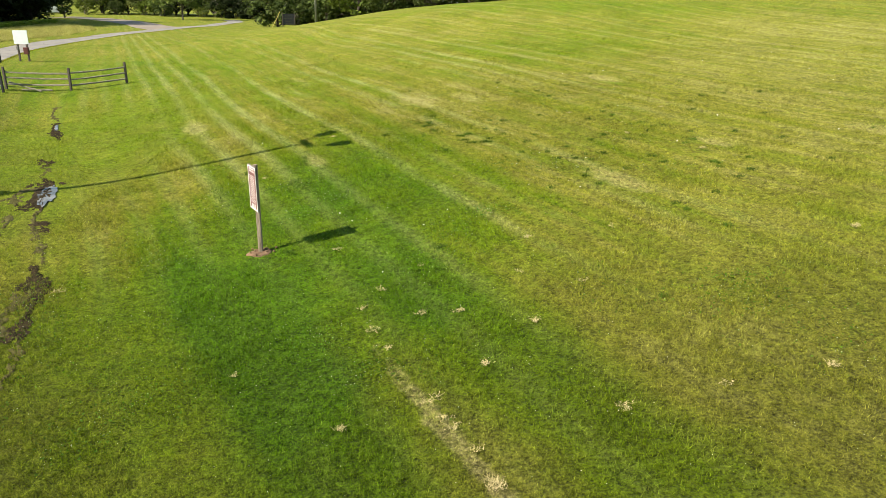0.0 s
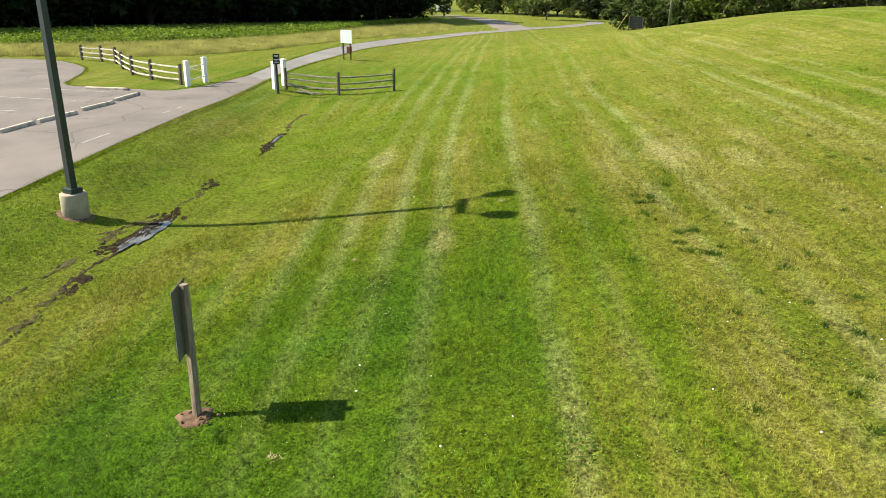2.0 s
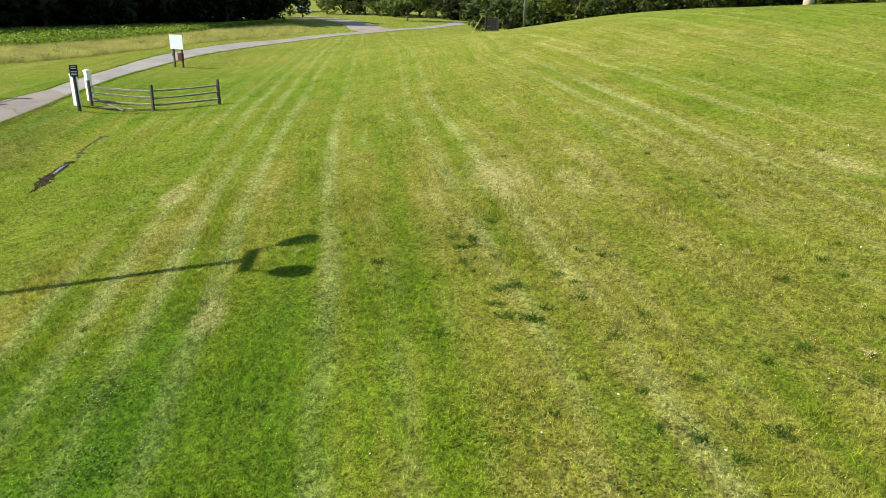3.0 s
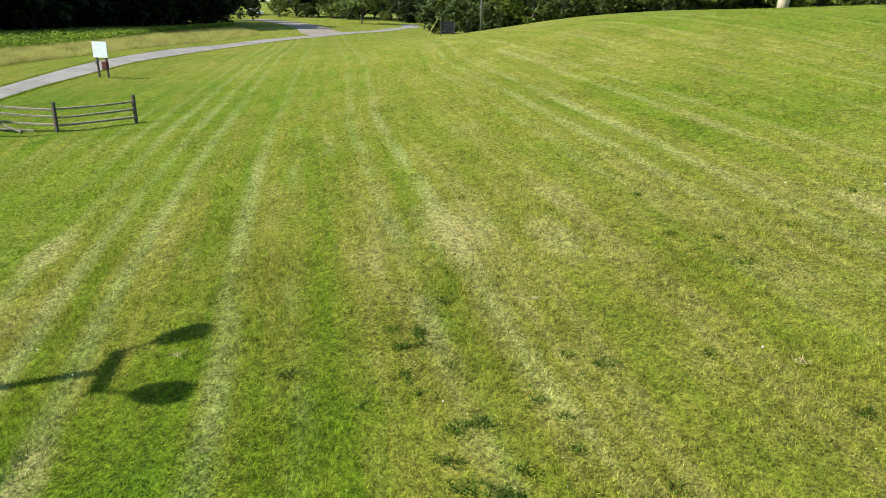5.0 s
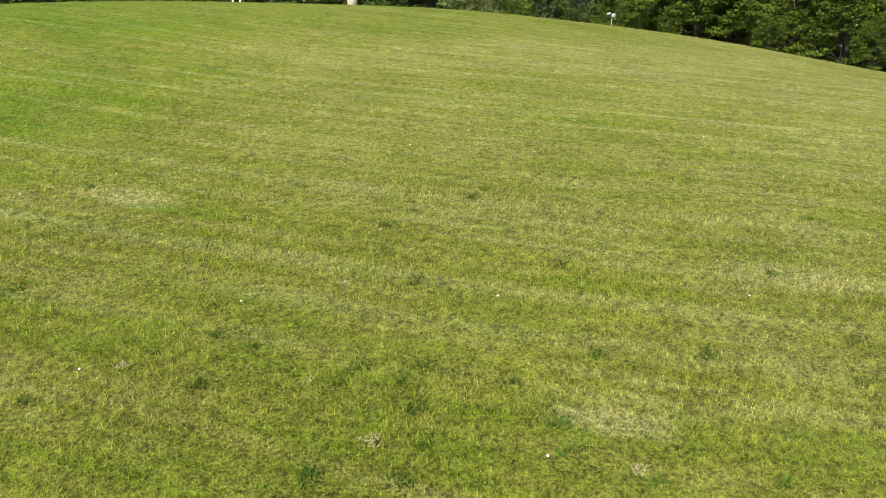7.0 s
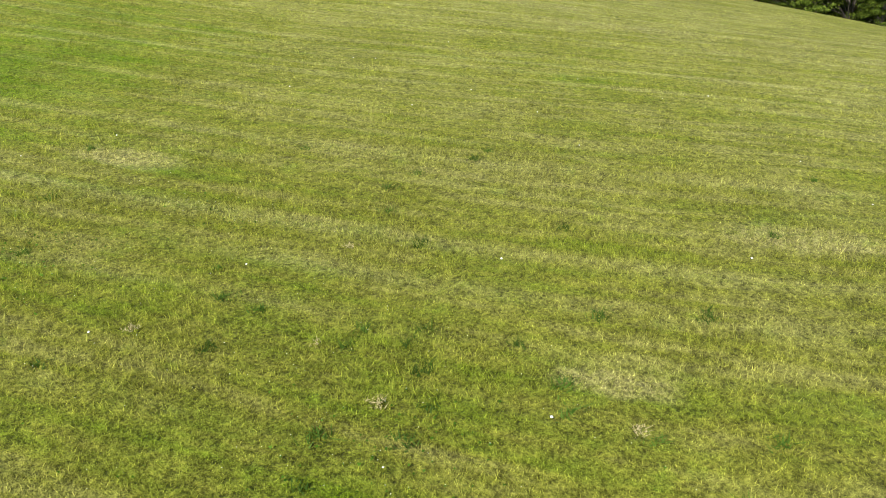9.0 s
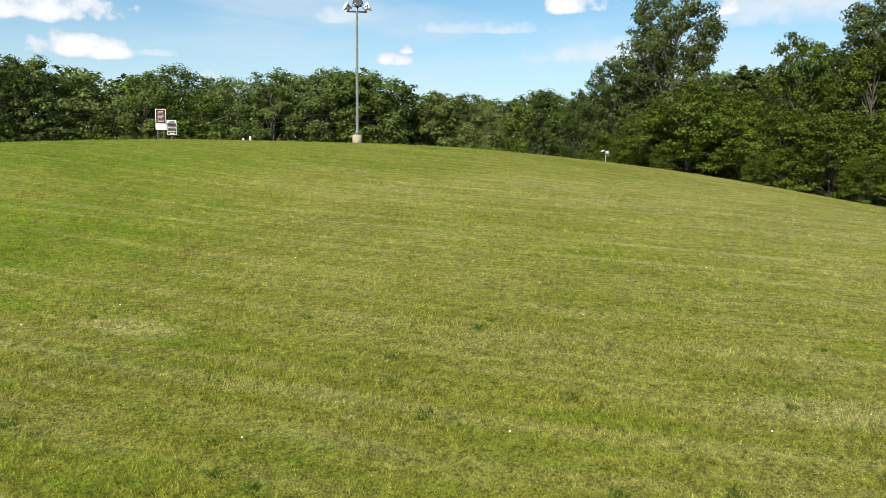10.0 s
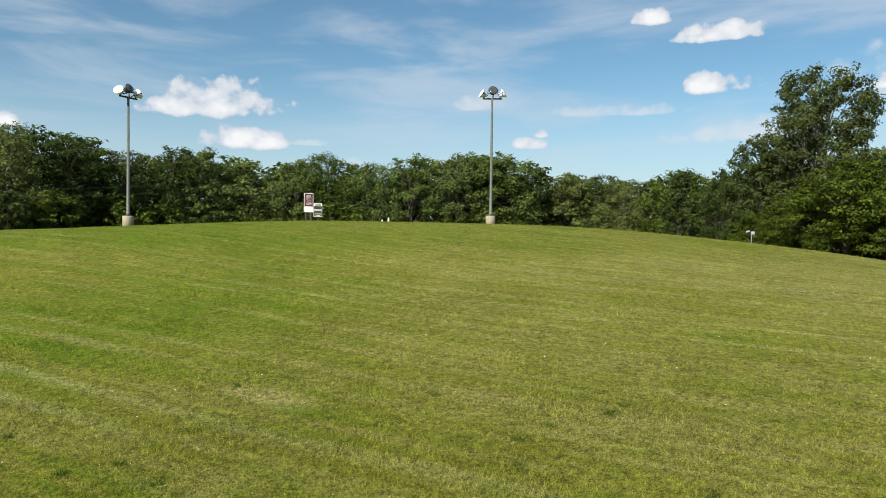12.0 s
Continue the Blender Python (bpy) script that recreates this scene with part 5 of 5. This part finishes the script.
LONE = make_tree(41, 8.0, 9.0, 2.2, LEAF_MID, BARK, 2600, 0.42, 20, tip=0.35, trunks=2, label="spreading small tree on the grass by the trail")
plant(LONE, 8.0, -65.7, 176.7, 9.5, 0.4, 1.15)
YOUNG = make_tree(42, 7.0, 3.6, 0.3, LEAF_DARK, BARK, 1600, 0.36, 20, tip=0.9, label="young dark conical tree at the end of the meadow")
plant(YOUNG, 7.0, -92.5, 173.0, 8.5, 0.3, 1.0)
plant(YOUNG, 7.0, -108.0, 186.0, 6.0, 1.3, 1.0)
plant(YOUNG, 7.0, -99.0, 178.0, 3.5, 2.0, 1.2)
post = thing("wooden_post", "tall brown wooden post among the far trees", "post", at=upright(-47, 186, 0))
bm = bmesh.new()
tube(bm, [(0, 0, -0.3), (0, 0, 7.0)], [0.25, 0.2], 10)
part("shaft", bm, speckled("red_brown_wood", (0.09, 0.05, 0.03), (0.16, 0.09, 0.055), 5.0, 0.85, 0.004, stretch=(5, 5, 0.5)), post)
bm = bmesh.new()
box(bm, (0.6, 0.1, 0.35), (0, -0.24, 2.4), 0.01)
part("plate", bm, BROWN_PAINT, post)

# overhead line in front of the woods
line = thing("overhead_cable", "thin dark overhead cables along the edge of the woods", "cable", at=pose(0, 0, 0))
ends = [(-20.9, 111.4, 9.6), (20.0, 106.0, 10.4), (62.0, 92.0, 10.2)]
for up in (0.0, -0.9):
    for p, q in zip(ends, ends[1:]):
        bm = bmesh.new()
        pts = []
        for k in range(13):
            t = k / 12
            pts.append((p[0] + (q[0] - p[0]) * t, p[1] + (q[1] - p[1]) * t, p[2] + (q[2] - p[2]) * t + up - 3.2 * t * (1 - t)))
        tube(bm, pts, [0.022] * 13, 5)
        part("cable", bm, RUBBER, line)

# ---- meadow: tall pale grass, weeds ----
def between(rng, near, far, count):
    """Scatter points between two lines across the meadow."""
    near, far = np.array(near), np.array(far)
    t, s = rng.random(count) * (len(near) - 1), rng.random(count)
    i = np.minimum(t.astype(int), len(near) - 2)
    f = (t - i)[:, None]
    a, b = near[i] * (1 - f) + near[i + 1] * f, far[i] * (1 - f) + far[i + 1] * f
    return a * (1 - s[:, None]) + b * s[:, None]


def blades_mesh(rng, pts, z, height, width, lean, per=3):
    """Single-triangle blades, several to a root."""
    k = len(pts) * per
    root = np.repeat(np.column_stack([pts, z]), per, 0)
    root[:, :2] += rng.normal(size=(k, 2)) * width * 2.2
    ang = rng.random(k) * math.tau
    side = np.column_stack([np.cos(ang), np.sin(ang), np.zeros(k)])
    h = np.repeat(np.broadcast_to(height, len(pts)), per) * (0.55 + 0.75 * rng.random(k))
    w = width * (0.7 + 0.6 * rng.random(k))
    tip_dir = rng.normal(size=(k, 2)) * lean
    tip = root + np.column_stack([tip_dir * h[:, None], h])
    v = np.stack([root - side * w[:, None] / 2 - [0, 0, 0.01], root + side * w[:, None] / 2 - [0, 0, 0.01], tip], 1).reshape(-1, 3)
    return v, np.arange(3 * k).reshape(-1, 3)


grng = np.random.default_rng(9)
MOWN_EDGE = [(-56.0, 34.0), (-51.5, 39.6), (-46.5, 43.5), (-43.6, 48.6), (-43.6, 55.5), (-45.8, 65.4), (-48.9, 79.6), (-51.2, 94.6), (-57.0, 116.0)]
PALE_EDGE = [(-68.0, 33.0), (-62.0, 41.6), (-58.0, 49.0), (-55.5, 56.0), (-54.5, 62.5), (-56.0, 74.0), (-60.0, 88.0), (-66.0, 104.0), (-73.0, 134.0)]
WEED_EDGE = [(-80.0, 28.0), (-79.0, 40.0), (-77.0, 52.0), (-75.5, 62.0), (-74.0, 70.0), (-73.0, 82.0), (-71.0, 95.0), (-69.0, 106.0), (-74.0, 135.0)]
pts = between(grng, MOWN_EDGE, PALE_EDGE, 28000)
v, f = blades_mesh(grng, pts, land(pts[:, 0], pts[:, 1]), 0.46, 0.026, 0.55, 4)
tagged(raw("tall_grass", v, f, MEADOW), "tall pale seeding meadow grass", "tall grass", kind="stuff")
pts = between(grng, PALE_EDGE, WEED_EDGE, 34000)
z = land(pts[:, 0], pts[:, 1])
high = 0.35 + 0.55 * grng.random(len(pts)) ** 2
c = np.column_stack([pts, z + high])
c = np.concatenate([c, c - np.column_stack([grng.normal(size=(len(pts), 2)) * 0.15, high * 0.45])])
v, f = leaf_cards(grng, c, np.tile([0.0, 0.0, 1.0], (len(c), 1)), 0.24, 0.55)
tagged(raw("meadow_weeds", v, f, LEAF_CROP), "bright green broad-leaved weeds in the meadow", "weeds", kind="stuff")
pts = between(grng, MOWN_EDGE[1:], PALE_EDGE[1:], 240)
c = np.column_stack([pts, land(pts[:, 0], pts[:, 1]) + 0.35])
v, f = leaf_cards(grng, c, np.tile([0.0, 0.0, 1.0], (len(c), 1)), 0.2, 0.8)
tagged(raw("meadow_weeds", v, f, LEAF_CROP), "green weeds among pale meadow grass", "weeds", kind="stuff")

# ---- mown lawn: blades, clover, weeds, dry clumps ----
def bare(x, y):
    """Where no grass grows: the drive, the puddle, the earth round the posts."""
    side = (x - EDGE_A[0]) * EDGE_DIR[1] - (y - EDGE_A[1]) * EDGE_DIR[0]
    wet = ((x + 11.45) * math.cos(radians(113)) + (y - 18.95) * math.sin(radians(113))) ** 2 / 1.4 ** 2 + (-(x + 11.45) * math.sin(radians(113)) + (y - 18.95) * math.cos(radians(113))) ** 2 / 0.4 ** 2
    return (side < -0.06) | (wet < 1) | (np.hypot(x + 3.9, y - 13.9) < 0.27) | (np.hypot(x + 13.9, y - 18.75) < 0.58)


def scatter(rng, x0, x1, y0, y1, per_m2):
    k = int((x1 - x0) * (y1 - y0) * per_m2)
    pts = np.column_stack([rng.uniform(x0, x1, k), rng.uniform(y0, y1, k)])
    return pts[~bare(pts[:, 0], pts[:, 1])]


lrng = np.random.default_rng(3)
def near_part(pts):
    """How far a spot lies from the open middle of the lawn."""
    return np.hypot((pts[:, 0] - 1.0) / 1.15, np.clip(pts[:, 1] - 18.0, 0, 99) + np.clip(8.0 - pts[:, 1], 0, 99))


for span, per, h, w, rise, fall in [((-10, 15, 6, 34), 480, 0.072, 0.0090, None, (8, 15)), ((-22, 30, 6, 50), 110, 0.070, 0.0150, (7, 14), (17, 30)), ((-24, 48, 6, 68), 36, 0.05, 0.021, (16, 28), (30, 52))]:
    pts = scatter(lrng, *span, per)
    d, pick = near_part(pts), lrng.random(len(pts))
    pts = pts[(pick > smooth(d, *fall)) & ((lrng.random(len(pts)) < smooth(d, *rise)) if rise else True)]
    patchy = 0.75 + 0.5 * np.sin(pts[:, 0] * 1.7 + np.sin(pts[:, 1] * 0.9)) * np.sin(pts[:, 1] * 1.3 + 2)
    v, f = blades_mesh(lrng, pts, land(pts[:, 0], pts[:, 1]), h * np.clip(patchy, 0.5, 1.3), w, 0.65, 2)
    tagged(raw("lawn_grass", v, f, BLADES), "short mown grass blades", "grass", kind="stuff")

# longer grass along the paved edges
def verge(corners, side, count, y0, y1, h, w, floor=None):
    line = np.array(eased(corners, 12))
    fits = np.flatnonzero((line[:, 1] > y0) & (line[:, 1] < y1))
    at = lrng.choice(fits, count) + lrng.random(count)
    k = np.clip(at.astype(int), 0, len(line) - 2)
    run = line[k + 1] - line[k]
    spot = line[k] + run * (at - k)[:, None]
    run /= np.linalg.norm(run, axis=1, keepdims=True)
    spot = spot + np.column_stack([run[:, 1], -run[:, 0]]) * lrng.uniform(-0.08, 0.22, count)[:, None] * side
    z = land(spot[:, 0], spot[:, 1])
    v, f = blades_mesh(lrng, spot, np.maximum(z, floor(spot[:, 1])) if floor else z, h, w, 1.0, 4)
    tagged(raw("verge_grass", v, f, BLADES), "uneven longer grass along the asphalt edge", "grass", kind="stuff")


verge(drive_edge, 1, 6000, 4, 40, 0.055, 0.012, lambda y: drive_z(y) - 0.02)
verge(island_edge, 1, 3500, 30, 42, 0.055, 0.014)
verge(trail_right, 1, 6000, 39.4, 120, 0.06, 0.02)
verge(trail_left, -1, 4000, 40.6, 110, 0.06, 0.02)

CLOVER_LEAF = leafy("clover_leaves", (0.036, 0.095, 0.004), (0.080, 0.165, 0.010))
CLOVER_FLOWER = speckled("clover_flowers", (0.58, 0.60, 0.40), (0.76, 0.77, 0.60), 30.0, 0.8, 0.001)
WEED_LEAF = leafy("plantain_leaves", (0.042, 0.088, 0.009), (0.088, 0.146, 0.016))
DRY_CLUMP = speckled("dry_clippings", (0.33, 0.27, 0.12), (0.50, 0.42, 0.22), 20.0, 0.9, 0.004)

# clover in drifts
seeds = np.column_stack([lrng.uniform(-8, 8, 70), lrng.uniform(7, 27, 70)])
seeds = seeds[(seeds[:, 0] < 3) | (lrng.random(70) < 0.35)]
pts = np.concatenate([s + lrng.normal(size=(int(lrng.integers(80, 320)), 2)) * lrng.uniform(0.25, 0.8) for s in seeds])
c = np.column_stack([pts, land(pts[:, 0], pts[:, 1]) + 0.06])
v, f = leaf_cards(lrng, c, np.tile([0.0, 0.0, 1.0], (len(c), 1)), 0.032, 0.5)
tagged(raw("clover", v, f, CLOVER_LEAF), "low clover leaves in the lawn", "clover", kind="stuff")


def dots(name, pts, lift, size, mat, label, category):
    """Small pointed heads, each a squat double pyramid."""
    k = len(pts)
    c = np.column_stack([pts, land(pts[:, 0], pts[:, 1]) + lift])
    s = (size * (0.7 + 0.7 * lrng.random(k)))[:, None]
    offs = np.array([[1, 0, 0], [0, 1, 0], [-1, 0, 0], [0, -1, 0], [0, 0, 0.8], [0, 0, -0.8]])
    v = (c[:, None] + offs[None] * s[:, None]).reshape(-1, 3)
    tri = np.array([[0, 1, 4], [1, 2, 4], [2, 3, 4], [3, 0, 4], [1, 0, 5], [2, 1, 5], [3, 2, 5], [0, 3, 5]])
    f = (np.arange(k)[:, None, None] * 6 + tri[None]).reshape(-1, 3)
    return tagged(raw(name, v, f, mat), label, category, kind="stuff")


keep = pts[lrng.random(len(pts)) < 0.16]
stray = np.column_stack([lrng.uniform(-10, 8, 1700), lrng.uniform(6, 29, 1700)])
dots("clover_flowers", np.concatenate([keep, stray]), 0.075, 0.0048, CLOVER_FLOWER, "small white clover flowers", "flowers")

# broad-leaved weeds, one rosette after another
rosettes = np.column_stack([lrng.normal(4.5, 4.2, 85), lrng.normal(20.5, 3.6, 85)])
line = lrng.random((22, 1))
rosettes = np.concatenate([rosettes, np.array([[-0.9, 24.6]]) * (1 - line) + np.array([[1.4, 20.8]]) * line + lrng.normal(size=(22, 2)) * 0.32])
big = 0.26 + 0.55 * lrng.random(len(rosettes)) ** 2.2
roots = np.concatenate([s + lrng.normal(size=(int(34 * b) + 5, 2)) * np.array([0.10, 0.065]) * b for s, b in zip(rosettes, big)])
v, f = blades_mesh(lrng, roots, land(roots[:, 0], roots[:, 1]) + 0.01, 0.062, 0.020, 1.0, 2)
tagged(raw("broadleaf_weeds", v, f, WEED_LEAF), "dark green coarse weeds in the lawn", "weeds", kind="stuff")
heads = np.concatenate([np.column_stack([lrng.uniform(2, 19, 26), lrng.uniform(17, 33, 26)]), np.column_stack([lrng.uniform(-7, 4, 14), lrng.uniform(10, 24, 14)])])
dots("white_seed_heads", heads, 0.075, 0.016, WHITE_PAINT, "few round white seed heads in the lawn", "seed heads")

# pale dry clumps left by the mower
clumps = np.concatenate([np.column_stack([lrng.uniform(-3.2, 4, 14), lrng.uniform(6.5, 14, 14)]), np.column_stack([lrng.uniform(-8, 10, 14), lrng.uniform(8, 26, 14)])])
trail = lrng.random((11, 1)) ** 0.8
clumps = np.concatenate([clumps, np.array([[-1.5, 11.3]]) * (1 - trail) + np.array([[0.9, 6.2]]) * trail + lrng.normal(size=(11, 2)) * 0.10])
pts = np.concatenate([s + lrng.normal(size=(int(lrng.integers(8, 32)), 2)) * lrng.uniform(0.02, 0.055) for s in clumps])
v, f = blades_mesh(lrng, pts, land(pts[:, 0], pts[:, 1]) + 0.05, 0.022, 0.009, 1.8, 3)
tagged(raw("dry_clippings", v, f, DRY_CLUMP), "pale dry grass clippings in small clumps", "clippings", kind="stuff")
